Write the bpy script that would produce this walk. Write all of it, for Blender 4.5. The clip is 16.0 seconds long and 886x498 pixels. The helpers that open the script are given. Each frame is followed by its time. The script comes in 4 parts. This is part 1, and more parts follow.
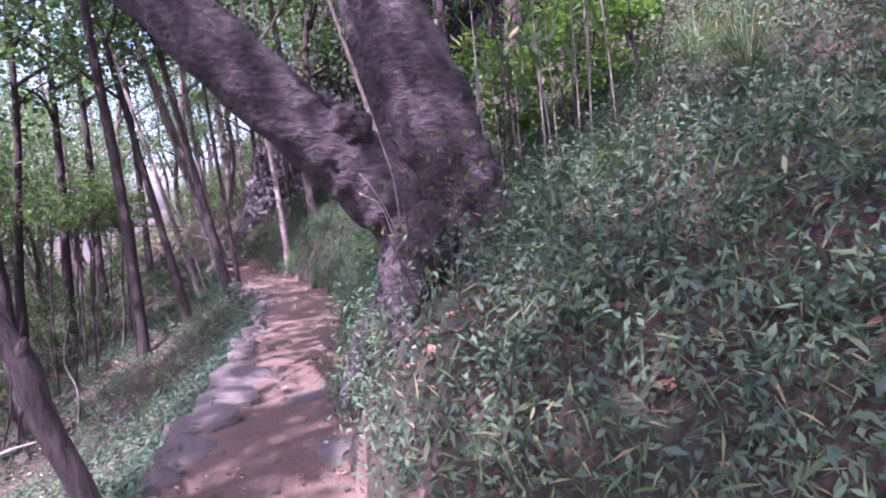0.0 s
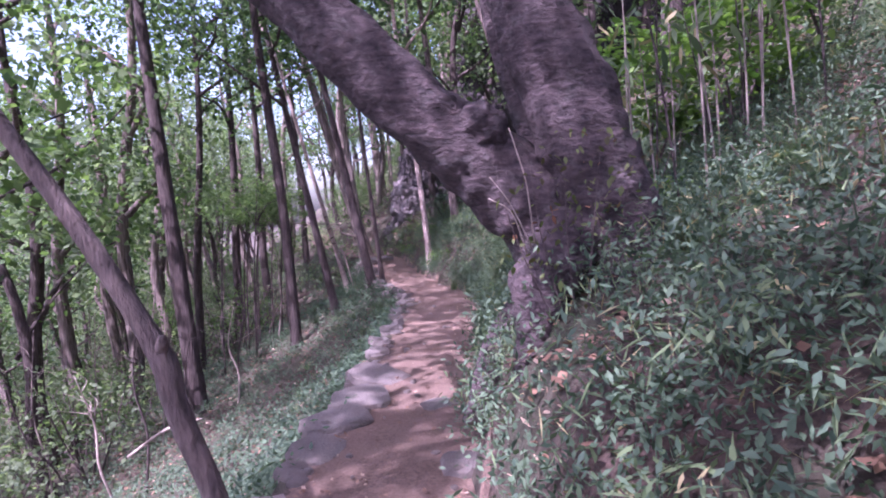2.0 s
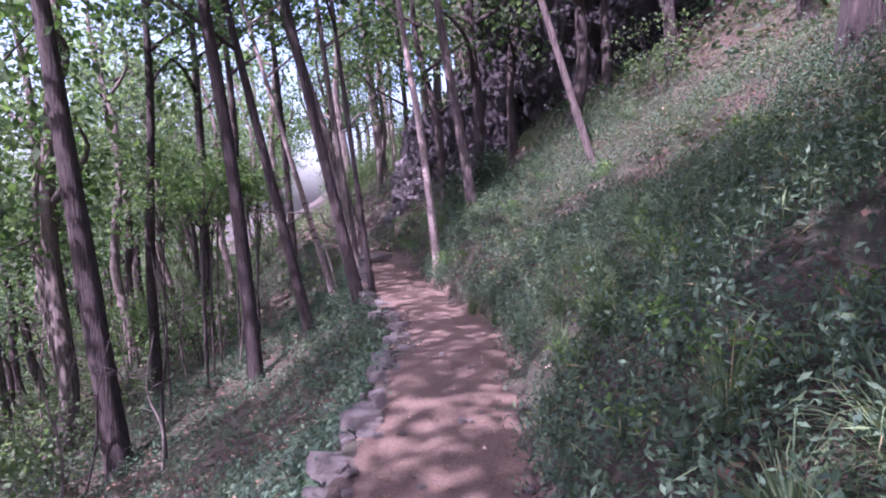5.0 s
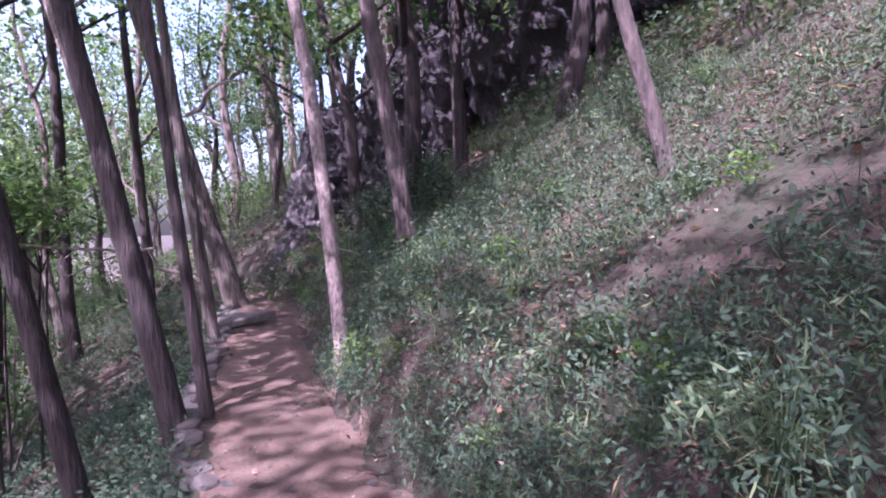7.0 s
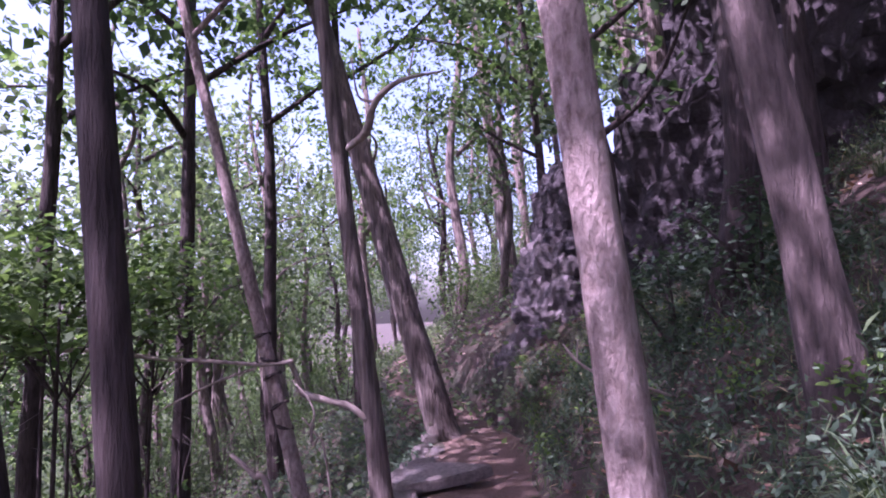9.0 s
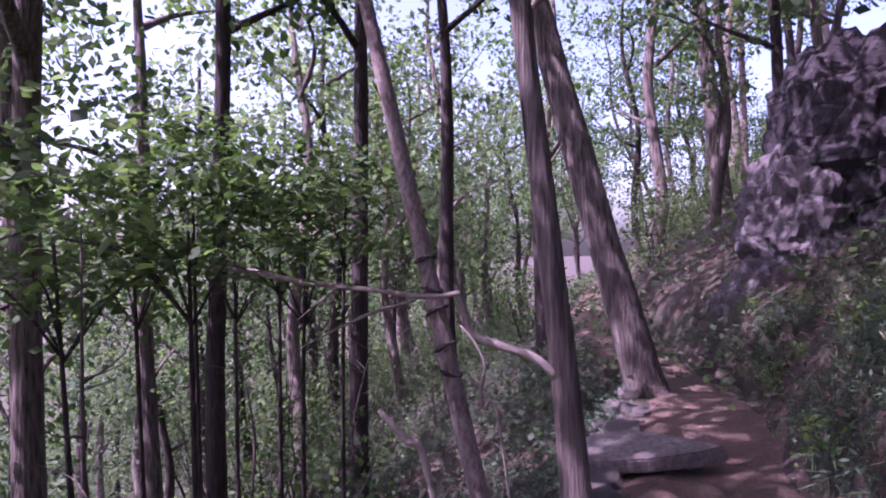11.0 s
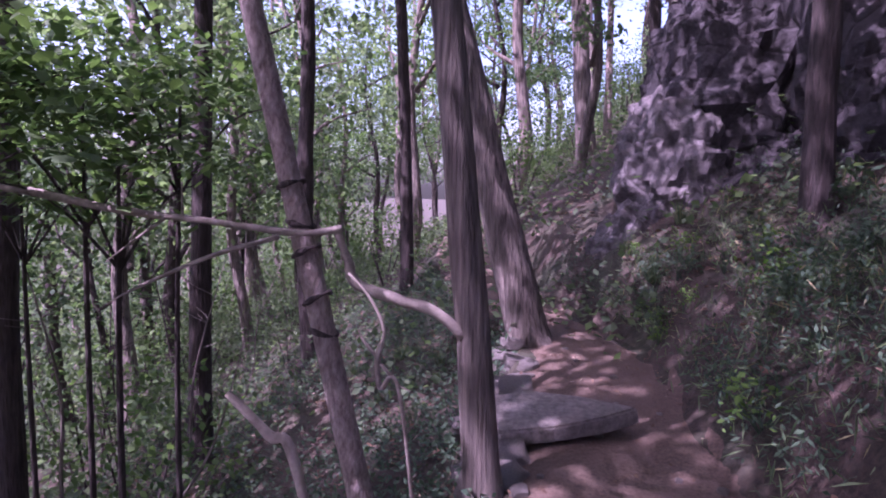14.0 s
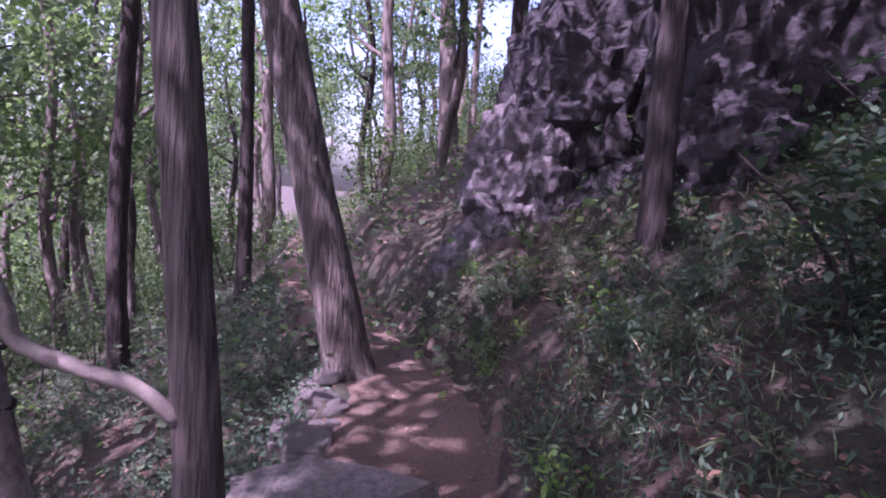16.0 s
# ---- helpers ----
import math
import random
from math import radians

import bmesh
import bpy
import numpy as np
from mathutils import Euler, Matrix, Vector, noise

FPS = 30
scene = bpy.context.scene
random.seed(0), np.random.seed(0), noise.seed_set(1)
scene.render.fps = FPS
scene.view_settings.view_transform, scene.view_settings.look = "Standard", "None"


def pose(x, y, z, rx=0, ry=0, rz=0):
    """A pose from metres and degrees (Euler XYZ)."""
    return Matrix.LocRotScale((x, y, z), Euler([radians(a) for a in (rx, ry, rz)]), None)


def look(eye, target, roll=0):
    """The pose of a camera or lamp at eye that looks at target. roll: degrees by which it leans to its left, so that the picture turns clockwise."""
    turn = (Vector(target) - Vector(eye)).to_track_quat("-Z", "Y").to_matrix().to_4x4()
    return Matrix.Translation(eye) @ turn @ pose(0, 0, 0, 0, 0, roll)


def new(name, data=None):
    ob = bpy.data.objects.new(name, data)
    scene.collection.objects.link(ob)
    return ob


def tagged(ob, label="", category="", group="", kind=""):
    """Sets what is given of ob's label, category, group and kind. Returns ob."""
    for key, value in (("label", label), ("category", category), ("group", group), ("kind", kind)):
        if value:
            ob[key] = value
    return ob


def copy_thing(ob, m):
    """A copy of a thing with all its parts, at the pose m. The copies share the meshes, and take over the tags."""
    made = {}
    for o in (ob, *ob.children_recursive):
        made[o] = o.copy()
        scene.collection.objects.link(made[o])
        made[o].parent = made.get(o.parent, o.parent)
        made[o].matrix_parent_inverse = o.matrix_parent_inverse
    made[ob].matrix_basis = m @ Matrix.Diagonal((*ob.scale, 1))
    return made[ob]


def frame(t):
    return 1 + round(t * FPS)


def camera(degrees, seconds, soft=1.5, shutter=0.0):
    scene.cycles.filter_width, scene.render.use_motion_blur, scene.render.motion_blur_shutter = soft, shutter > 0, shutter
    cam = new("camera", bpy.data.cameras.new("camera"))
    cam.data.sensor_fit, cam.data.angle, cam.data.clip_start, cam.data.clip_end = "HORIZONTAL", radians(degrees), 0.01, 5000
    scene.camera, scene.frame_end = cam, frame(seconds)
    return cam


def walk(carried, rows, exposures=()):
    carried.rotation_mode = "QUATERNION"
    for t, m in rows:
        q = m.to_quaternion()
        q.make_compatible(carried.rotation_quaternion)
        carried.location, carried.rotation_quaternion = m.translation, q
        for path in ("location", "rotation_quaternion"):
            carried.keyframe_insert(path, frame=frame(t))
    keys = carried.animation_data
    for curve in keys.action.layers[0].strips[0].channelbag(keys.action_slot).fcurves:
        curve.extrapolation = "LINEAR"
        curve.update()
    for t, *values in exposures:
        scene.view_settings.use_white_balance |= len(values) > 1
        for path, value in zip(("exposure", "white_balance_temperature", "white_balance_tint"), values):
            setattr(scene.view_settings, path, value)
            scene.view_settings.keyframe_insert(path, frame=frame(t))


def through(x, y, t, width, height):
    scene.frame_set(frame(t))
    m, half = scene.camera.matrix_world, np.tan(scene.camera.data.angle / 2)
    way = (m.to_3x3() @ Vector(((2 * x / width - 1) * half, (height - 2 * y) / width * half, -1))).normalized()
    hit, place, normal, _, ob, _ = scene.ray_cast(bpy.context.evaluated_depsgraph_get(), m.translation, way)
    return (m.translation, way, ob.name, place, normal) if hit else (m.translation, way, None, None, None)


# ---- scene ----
cam = camera(72.0, 16.0, soft=1.9)
# seconds, eye, then yaw, pitch and lean in degrees
PATH = [
    (0.0, -0.53, 2.6, 1.37, -16.2, -4.5, 3.2),
    (0.5, -0.5, 1.8, 1.4, -10.1, -4.1, 1.8),
    (1.0, -0.44, 1.89, 1.42, -8.0, -3.9, 2.1),
    (1.5, -0.45, 2.26, 1.41, -5.3, -3.9, 2.2),
    (2.0, -0.44, 2.8, 1.39, -2.8, -3.8, 2.5),
    (2.5, -0.49, 3.4, 1.37, -0.5, -4.0, 2.9),
    (3.0, -0.54, 3.94, 1.34, 0.9, -4.1, 3.0),
    (3.2, -0.54, 4.2, 1.34, 1.3, -4.3, 3.5),
    (4.2, -0.7, 5.35, 1.34, 0.2, -4.8, 3.0),
    (5.3, -0.12, 6.5, 1.42, -2.4, -5.2, 2.4),
    (5.5, -0.04, 6.72, 1.44, -2.7, -5.0, 2.6),
    (6.0, -0.0, 7.85, 1.44, -4.7, -4.6, 2.4),
    (6.5, -0.07, 9.2, 1.43, -6.7, -4.3, 2.2),
    (7.0, -0.13, 10.6, 1.41, -9.9, -3.2, 1.7),
    (7.5, -0.27, 11.98, 1.44, -13.0, -1.9, 2.3),
    (8.0, -0.29, 13.22, 1.42, -13.5, 2.1, 2.8),
    (8.5, -0.29, 13.88, 1.43, -3.1, 5.6, 2.1),
    (9.0, -0.28, 14.05, 1.44, 11.6, 5.7, 2.3),
    (9.5, -0.28, 14.13, 1.44, 23.2, 4.3, 2.1),
    (10.0, -0.27, 14.22, 1.44, 26.7, 3.0, 2.4),
    (10.2, -0.28, 14.24, 1.44, 27.2, 2.5, 2.2),
    (11.2, -0.86, 15.5, 1.35, 29, -0.8, 0.3),
    (12.3, -1.29, 16.8, 1.22, 30.6, -4.4, -1.8),
    (12.5, -1.26, 16.75, 1.26, 30.4, -5.7, -1.1),
    (13.0, -1.25, 16.66, 1.27, 27.8, -7.0, -1.4),
    (13.5, -1.24, 16.36, 1.24, 22.8, -6.3, -0.8),
    (14.0, -1.19, 15.82, 1.3, 14.9, -5.7, -1.4),
    (14.5, -1.16, 15.56, 1.33, 6.6, -5.0, -2.8),
    (15.0, -1.05, 15.65, 1.37, 2.2, -5.2, -4.3),
    (15.5, -1.0, 16.15, 1.4, 2.1, -5.5, -4.9),
    (16.0, -0.92, 16.56, 1.44, 3.1, -5.6, -5.3),
]


def aim(x, y, z, yaw, pitch, lean):
    a, b = radians(yaw), radians(pitch)
    way = Vector((-math.sin(a) * math.cos(b), math.cos(a) * math.cos(b), math.sin(b)))
    eye = Vector((x, y, z))
    return look(eye, eye + way, -lean)


walk(cam, [(t, aim(*r)) for t, *r in PATH], [(0.0, 2.05, 5500, 54), (3.0, 1.9, 5450, 56), (6.0, 1.85, 5450, 52), (8.0, 2.0, 5450, 56), (9.5, 1.58, 5550, 72), (10.2, 1.5, 5550, 74), (12.5, 1.78, 5450, 68), (14.0, 1.7, 5450, 68), (16.0, 1.75, 5450, 66)])

# ---- world and sun ----
SUN_AZ, SUN_EL = radians(225), radians(56)   # compass bearing of the sun from +y, clockwise; height
world = bpy.data.worlds.new("sky")
scene.world = world
world.use_nodes = True
wn = world.node_tree.nodes
sky = wn.new("ShaderNodeTexSky")
sky.sky_type, sky.sun_disc = "NISHITA", False
sky.sun_elevation, sky.sun_rotation = SUN_EL, SUN_AZ
sky.dust_density, sky.ozone_density = 4.0, 0.3
wn["Background"].inputs["Strength"].default_value = 0.15
world.node_tree.links.new(sky.outputs[0], wn["Background"].inputs["Color"])
sun = new("sun", bpy.data.lights.new("sun", "SUN"))
sun.data.energy, sun.data.angle, sun.data.color = 4.6, radians(0.6), (1.0, 0.93, 0.84)
toward = Vector((math.sin(SUN_AZ) * math.cos(SUN_EL), math.cos(SUN_AZ) * math.cos(SUN_EL), math.sin(SUN_EL)))
sun.matrix_world = look(toward * 60, (0, 0, 0))


# ---- materials ----
def material(name):
    m = bpy.data.materials.new(name)
    m.use_nodes = True
    return m, m.node_tree.nodes, m.node_tree.links, m.node_tree.nodes["Principled BSDF"]


def ramp(nodes, links, source, stops):
    r = nodes.new("ShaderNodeValToRGB")
    while len(r.color_ramp.elements) < len(stops):
        r.color_ramp.elements.new(0.5)
    for e, (p, c) in zip(r.color_ramp.elements, stops):
        e.position, e.color = p, (*c, 1)
    links.new(source, r.inputs[0])
    return r.outputs[0]


def noise_tex(nodes, links, scale, detail=6, rough=0.6, stretch=(1, 1, 1)):
    co = nodes.new("ShaderNodeTexCoord")
    mp = nodes.new("ShaderNodeMapping")
    mp.inputs["Scale"].default_value = stretch
    links.new(co.outputs["Object"], mp.inputs[0])
    n = nodes.new("ShaderNodeTexNoise")
    n.inputs["Scale"].default_value, n.inputs["Detail"].default_value, n.inputs["Roughness"].default_value = scale, detail, rough
    links.new(mp.outputs[0], n.inputs["Vector"])
    return n.outputs["Fac"]


def blend(nodes, links, kind, fac, a, b):
    m = nodes.new("ShaderNodeMix")
    m.data_type, m.blend_type = "RGBA", kind
    for value, slot in ((fac, 0), (a, 6), (b, 7)):
        if hasattr(value, "is_linked"):
            links.new(value, m.inputs[slot])
        else:
            m.inputs[slot].default_value = value
    return m.outputs[2]


def relief(nodes, links, bsdf, source, strength, distance):
    b = nodes.new("ShaderNodeBump")
    b.inputs["Strength"].default_value, b.inputs["Distance"].default_value = strength, distance
    links.new(source, b.inputs["Height"])
    links.new(b.outputs[0], bsdf.inputs["Normal"])


def earth(name, stops, fine=38, bump=0.02, patches=None):
    m, n, l, p = material(name)
    big = noise_tex(n, l, 1.3, 4, 0.6)
    small = noise_tex(n, l, fine, 8, 0.72)
    base = ramp(n, l, small, stops)
    if patches:
        mask = ramp(n, l, big, ((0.42, (0, 0, 0)), (0.62, (1, 1, 1))))
        base = blend(n, l, "MIX", mask, base, ramp(n, l, small, patches))
    else:
        base = blend(n, l, "MULTIPLY", 0.5, base, ramp(n, l, big, ((0.3, (0.55, 0.52, 0.5)), (0.7, (1, 1, 1)))))
    l.new(base, p.inputs["Base Color"])
    p.inputs["Roughness"].default_value = 0.95
    relief(n, l, p, small, 0.9, bump)
    return m


def bark(name, dark, light, scale=14, stretch=(1, 1, 0.16), bump=0.03, lichen=0.0):
    m, n, l, p = material(name)
    furrow = noise_tex(n, l, scale, 7, 0.62, stretch)
    blotch = noise_tex(n, l, 2.2, 4, 0.6)
    c = ramp(n, l, furrow, ((0.3, dark), (0.74, light)))
    c = blend(n, l, "MULTIPLY", 0.7, c, ramp(n, l, blotch, ((0.3, (0.5, 0.48, 0.48)), (0.7, (1, 1, 1)))))
    if lichen:
        spots = ramp(n, l, noise_tex(n, l, 9, 5, 0.7), ((0.56, (0, 0, 0)), (0.64, (lichen,) * 3)))
        c = blend(n, l, "MIX", spots, c, (0.42, 0.40, 0.38, 1))
    l.new(c, p.inputs["Base Color"])
    p.inputs["Roughness"].default_value = 0.92
    relief(n, l, p, furrow, 1.0, bump)
    return m


def leafy(name, a, b, dry=None, through=0.35):
    m, n, l, p = material(name)
    g = n.new("ShaderNodeNewGeometry")
    stops = [(0.0, a), (0.85, b)] + ([(0.93, dry)] if dry else [])
    c = ramp(n, l, g.outputs["Random Per Island"], stops)
    c = blend(n, l, "MULTIPLY", 0.45, c, ramp(n, l, noise_tex(n, l, 1.7, 3, 0.5), ((0.3, (0.45, 0.5, 0.45)), (0.7, (1, 1, 1)))))
    l.new(c, p.inputs["Base Color"])
    p.inputs["Roughness"].default_value = 0.72
    t = n.new("ShaderNodeBsdfTranslucent")
    l.new(blend(n, l, "MULTIPLY", 1.0, c, (1.25, 1.4, 0.8, 1)), t.inputs["Color"])
    mix = n.new("ShaderNodeMixShader")
    mix.inputs[0].default_value = through
    l.new(p.outputs[0], mix.inputs[1])
    l.new(t.outputs[0], mix.inputs[2])
    l.new(mix.outputs[0], n["Material Output"].inputs["Surface"])
    return m


def stone(name, dark, light, warm=(0.3, 0.24, 0.2), cracks=2.2):
    m, n, l, p = material(name)
    grain = noise_tex(n, l, 26, 8, 0.7)
    mottled = noise_tex(n, l, 2.6, 5, 0.65)
    c = ramp(n, l, grain, ((0.3, dark), (0.7, light)))
    c = blend(n, l, "MIX", ramp(n, l, mottled, ((0.42, (0, 0, 0)), (0.85, (0.5, 0.5, 0.5)))), c, (*warm, 1))
    co = n.new("ShaderNodeTexCoord")
    warp = n.new("ShaderNodeVectorMath")
    warp.operation = "MULTIPLY_ADD"
    nz = n.new("ShaderNodeTexNoise")
    nz.inputs["Scale"].default_value = 3.0
    l.new(co.outputs["Object"], nz.inputs["Vector"])
    l.new(nz.outputs["Color"], warp.inputs[0])
    warp.inputs[1].default_value = (0.22, 0.22, 0.22)
    l.new(co.outputs["Object"], warp.inputs[2])
    v = n.new("ShaderNodeTexVoronoi")
    v.feature = "DISTANCE_TO_EDGE"
    v.inputs["Scale"].default_value = cracks
    l.new(warp.outputs[0], v.inputs["Vector"])
    split = ramp(n, l, v.outputs["Distance"], ((0.0, (0.25, 0.25, 0.25)), (0.07, (1, 1, 1))))
    c = blend(n, l, "MULTIPLY", 0.45, c, split)
    l.new(c, p.inputs["Base Color"])
    p.inputs["Roughness"].default_value = 0.88
    both = n.new("ShaderNodeMath")
    both.operation = "MULTIPLY"
    l.new(grain, both.inputs[0])
    l.new(split, both.inputs[1])
    relief(n, l, p, both.outputs[0], 1.0, 0.04)
    return m


SOIL = earth("forest_soil", ((0.32, (0.022, 0.015, 0.012)), (0.66, (0.105, 0.068, 0.053))), 30, 0.04,
             ((0.3, (0.018, 0.02, 0.012)), (0.7, (0.075, 0.075, 0.045))))
DIRT = earth("trail_dirt", ((0.3, (0.08, 0.05, 0.038)), (0.68, (0.245, 0.165, 0.128))), 55, 0.025)
BARK_PURPLE = bark("dark_scored_bark", (0.014, 0.0105, 0.012), (0.115, 0.083, 0.088), 24, (0.8, 0.8, 1.5), 0.05, 0.1)
BARK_PALE = bark("pale_flaking_bark", (0.2, 0.14, 0.125), (0.66, 0.54, 0.5), 42, (1, 1, 0.42), 0.05)
BARK_STRIPED = bark("grey_striped_bark", (0.04, 0.031, 0.028), (0.44, 0.36, 0.32), 34, (1, 1, 0.06), 0.08)
BARK_BROWN = bark("grey_brown_bark", (0.06, 0.046, 0.044), (0.26, 0.2, 0.185), 30, (1, 1, 0.22), 0.05)
BARK_DARK = bark("dark_furrowed_bark", (0.025, 0.019, 0.018), (0.135, 0.10, 0.095), 36, (1, 1, 0.13), 0.06)
WOOD_DEAD = bark("bleached_dead_wood", (0.15, 0.12, 0.10), (0.48, 0.41, 0.36), 26, (0.5, 0.5, 0.5), 0.008)
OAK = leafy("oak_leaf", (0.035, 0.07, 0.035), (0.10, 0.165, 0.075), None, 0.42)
# oak leaf again, with sunlight put into a brighter colour
OAK_SUNLIT = leafy("sunlit_oak_leaf", (0.055, 0.11, 0.04), (0.14, 0.22, 0.08), None, 0.45)
# paler leaf: the glow of backlit, hazy foliage is put into its colour
FAR_LEAF = leafy("hazy_lit_leaf", (0.07, 0.11, 0.065), (0.18, 0.24, 0.14), None, 0.58)
HERB = leafy("herb_leaf", (0.032, 0.068, 0.042), (0.095, 0.155, 0.09), None, 0.25)
BRIGHT = leafy("young_leaf", (0.07, 0.16, 0.03), (0.16, 0.27, 0.06), None, 0.4)
GRASS = leafy("grass_blade", (0.055, 0.10, 0.045), (0.17, 0.24, 0.115), (0.33, 0.28, 0.15), 0.3)
LITTER = leafy("dry_leaf", (0.07, 0.035, 0.022), (0.26, 0.15, 0.1), (0.42, 0.31, 0.24), 0.12)
STONE = stone("edging_stone", (0.10, 0.085, 0.08), (0.32, 0.28, 0.26), (0.2, 0.15, 0.12), 0.3)
# rock colour taken darker to hold the tree shade missing on the cliff
CLIFF = stone("shaded_cliff_rock", (0.016, 0.013, 0.016), (0.062, 0.052, 0.058), (0.052, 0.038, 0.042))
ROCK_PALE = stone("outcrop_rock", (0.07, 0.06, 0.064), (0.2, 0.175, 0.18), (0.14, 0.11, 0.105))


# ---- the lie of the land ----
CENTRE = ((-60, 1.0), (-4, -0.6), (0, -0.66), (5.5, -0.68), (6.3, -0.58), (7, -0.46), (8, -0.38), (10, -0.18), (12, -0.02), (13, -0.12), (14, -0.36), (15, -0.62), (16, -0.78), (18, -1.0),
          (20, -1.2), (21, -1.32), (22.5, -2.1), (24, -2.75), (26, -3.5), (32, -4.8), (45, -7), (120, -20))
RISE = ((-20, 0), (22, 0), (28, 0.15), (40, 0.4), (100, 1.0))
RY, RZ = [a for a, _ in RISE], [b for _, b in RISE]
CY, CX = [a for a, _ in CENTRE], [b for _, b in CENTRE]
PROFILE = ((-2600, -62), (-200, -46), (-110, -38), (-60, -27), (-20, -9.6), (-8, -4.3), (-4, -2.25), (-2, -1.15), (-1.0, -0.5), (-0.72, -0.24), (-0.58, 0.0), (0.5, 0.0),
           (0.6, 0.18), (0.86, 0.66), (1.5, 1.12), (2.4, 1.72), (4, 2.95), (8, 6.2), (20, 15), (60, 36), (260, 70), (2600, 90))
PU, PZ = [a for a, _ in PROFILE], [b for _, b in PROFILE]

# the steeper shoulder on which the great tree stands
SU, SZ = (0.48, 0.55, 0.63, 0.75, 0.86, 1.5, 2.4), (0, 0.34, 0.5, 0.42, 0.32, 0.16, 0)


def trail_x(y):
    return float(np.interp(y, CY, CX))


def land(x, y):
    """Height of the ground."""
    u = x - trail_x(y)
    z = float(np.interp(u, PU, PZ)) + float(np.interp(y, RY, RZ))
    z += float(np.interp(u, SU, SZ)) * float(np.interp(y, (3.4, 4.4, 5.6, 6.3), (0, 1, 1, 0)))
    off = min(max((abs(u) - 0.5) / 1.2, 0.0), 1.0)
    z += off * 0.16 * noise.noise(Vector((x * 0.9, y * 0.9, 0.3))) + off * 0.05 * noise.noise(Vector((x * 3.1, y * 3.1, 4.3)))
    z += min(max((abs(u) - 3) / 8, 0.0), 1.0) * 0.9 * noise.noise(Vector((x * 0.13, y * 0.13, 7.7)))
    return z + 0.012 * noise.noise(Vector((x * 5, y * 5, 1.1)))


def mesh_of(name, verts, faces, mat, smooth=False):
    me = bpy.data.meshes.new(name)
    me.from_pydata([tuple(v) for v in verts], [], [tuple(int(i) for i in f) for f in faces])
    me.materials.append(mat)
    if smooth:
        me.polygons.foreach_set("use_smooth", [True] * len(me.polygons))
    me.update()
    return me


def piece(name, me, parent, label=""):
    """One mesh object under a thing."""
    ob = new(name, me)
    ob.parent = parent
    if label:
        tagged(ob, label)
    return ob


def axis(parts):
    out = []
    for a, b, step in parts:
        n = max(1, int(round((b - a) / step)))
        out += [a + (b - a) * i / n for i in range(n)]
    return out + [parts[-1][1]]


GX = axis(((-2600, -400, 220), (-400, -120, 40), (-120, -40, 10), (-40, -12, 2), (-12, -5, 0.6), (-5, 4, 0.1), (4, 10, 0.5), (10, 40, 2.5), (40, 120, 10), (120, 400, 40), (400, 2600, 220)))
GY = axis(((-2600, -300, 230), (-300, -60, 40), (-60, -12, 4), (-12, 1, 0.8), (1, 26, 0.11), (26, 40, 0.7), (40, 100, 5), (100, 500, 40), (500, 2600, 210)))
verts = [(x, y, land(x, y)) for y in GY for x in GX]
W = len(GX)
faces = [(j * W + i, j * W + i + 1, (j + 1) * W + i + 1, (j + 1) * W + i) for j in range(len(GY) - 1) for i in range(W - 1)]
tagged(new("ground", mesh_of("ground", verts, faces, SOIL, True)), "steep wooded hillside of dark soil and leaf mould", "ground", kind="structure")

# the trodden trail, a crowned sheet whose ragged edges dip into the soil
verts, faces = [], []
TU = [i / 14 for i in range(15)]
TY = axis(((-12, 1, 0.5), (1, 26, 0.1), (26, 60, 0.8)))
for y in TY:
    left = -0.55 + 0.12 * noise.noise(Vector((0, y * 1.3, 2)))
    right = 0.55 + 0.16 * noise.noise(Vector((5, y * 1.1, 2)))
    for k in TU:
        u = left + (right - left) * k
        x = trail_x(y) + u
        rim = min(k, 1 - k) * 5
        verts.append((x, y, land(x, y) + min(rim, 1) * 0.03 - 0.012 + 0.014 * noise.noise(Vector((x * 6, y * 6, 9))) + 0.02 * noise.noise(Vector((x * 2, y * 1.4, 3)))))
W = len(TU)
faces = [(j * W + i, j * W + i + 1, (j + 1) * W + i + 1, (j + 1) * W + i) for j in range(len(TY) - 1) for i in range(W - 1)]
tagged(new("trail", mesh_of("trail", verts, faces, DIRT, True)), "narrow trodden footpath of reddish brown dry earth", "path", kind="structure")


# ---- builders ----
def spline(points, steps):
    """A smooth line through points given with radius."""
    p = [np.array(q, float) for q in points]
    p = [2 * p[0] - p[1]] + p + [2 * p[-1] - p[-2]]
    out = []
    for a, b, c, d in zip(p, p[1:], p[2:], p[3:]):
        for k in range(steps):
            t = k / steps
            out.append(0.5 * (2 * b + (c - a) * t + (2 * a - 5 * b + 4 * c - d) * t * t + (3 * b - a - 3 * c + d) * t ** 3))
    return out + [p[-2]]


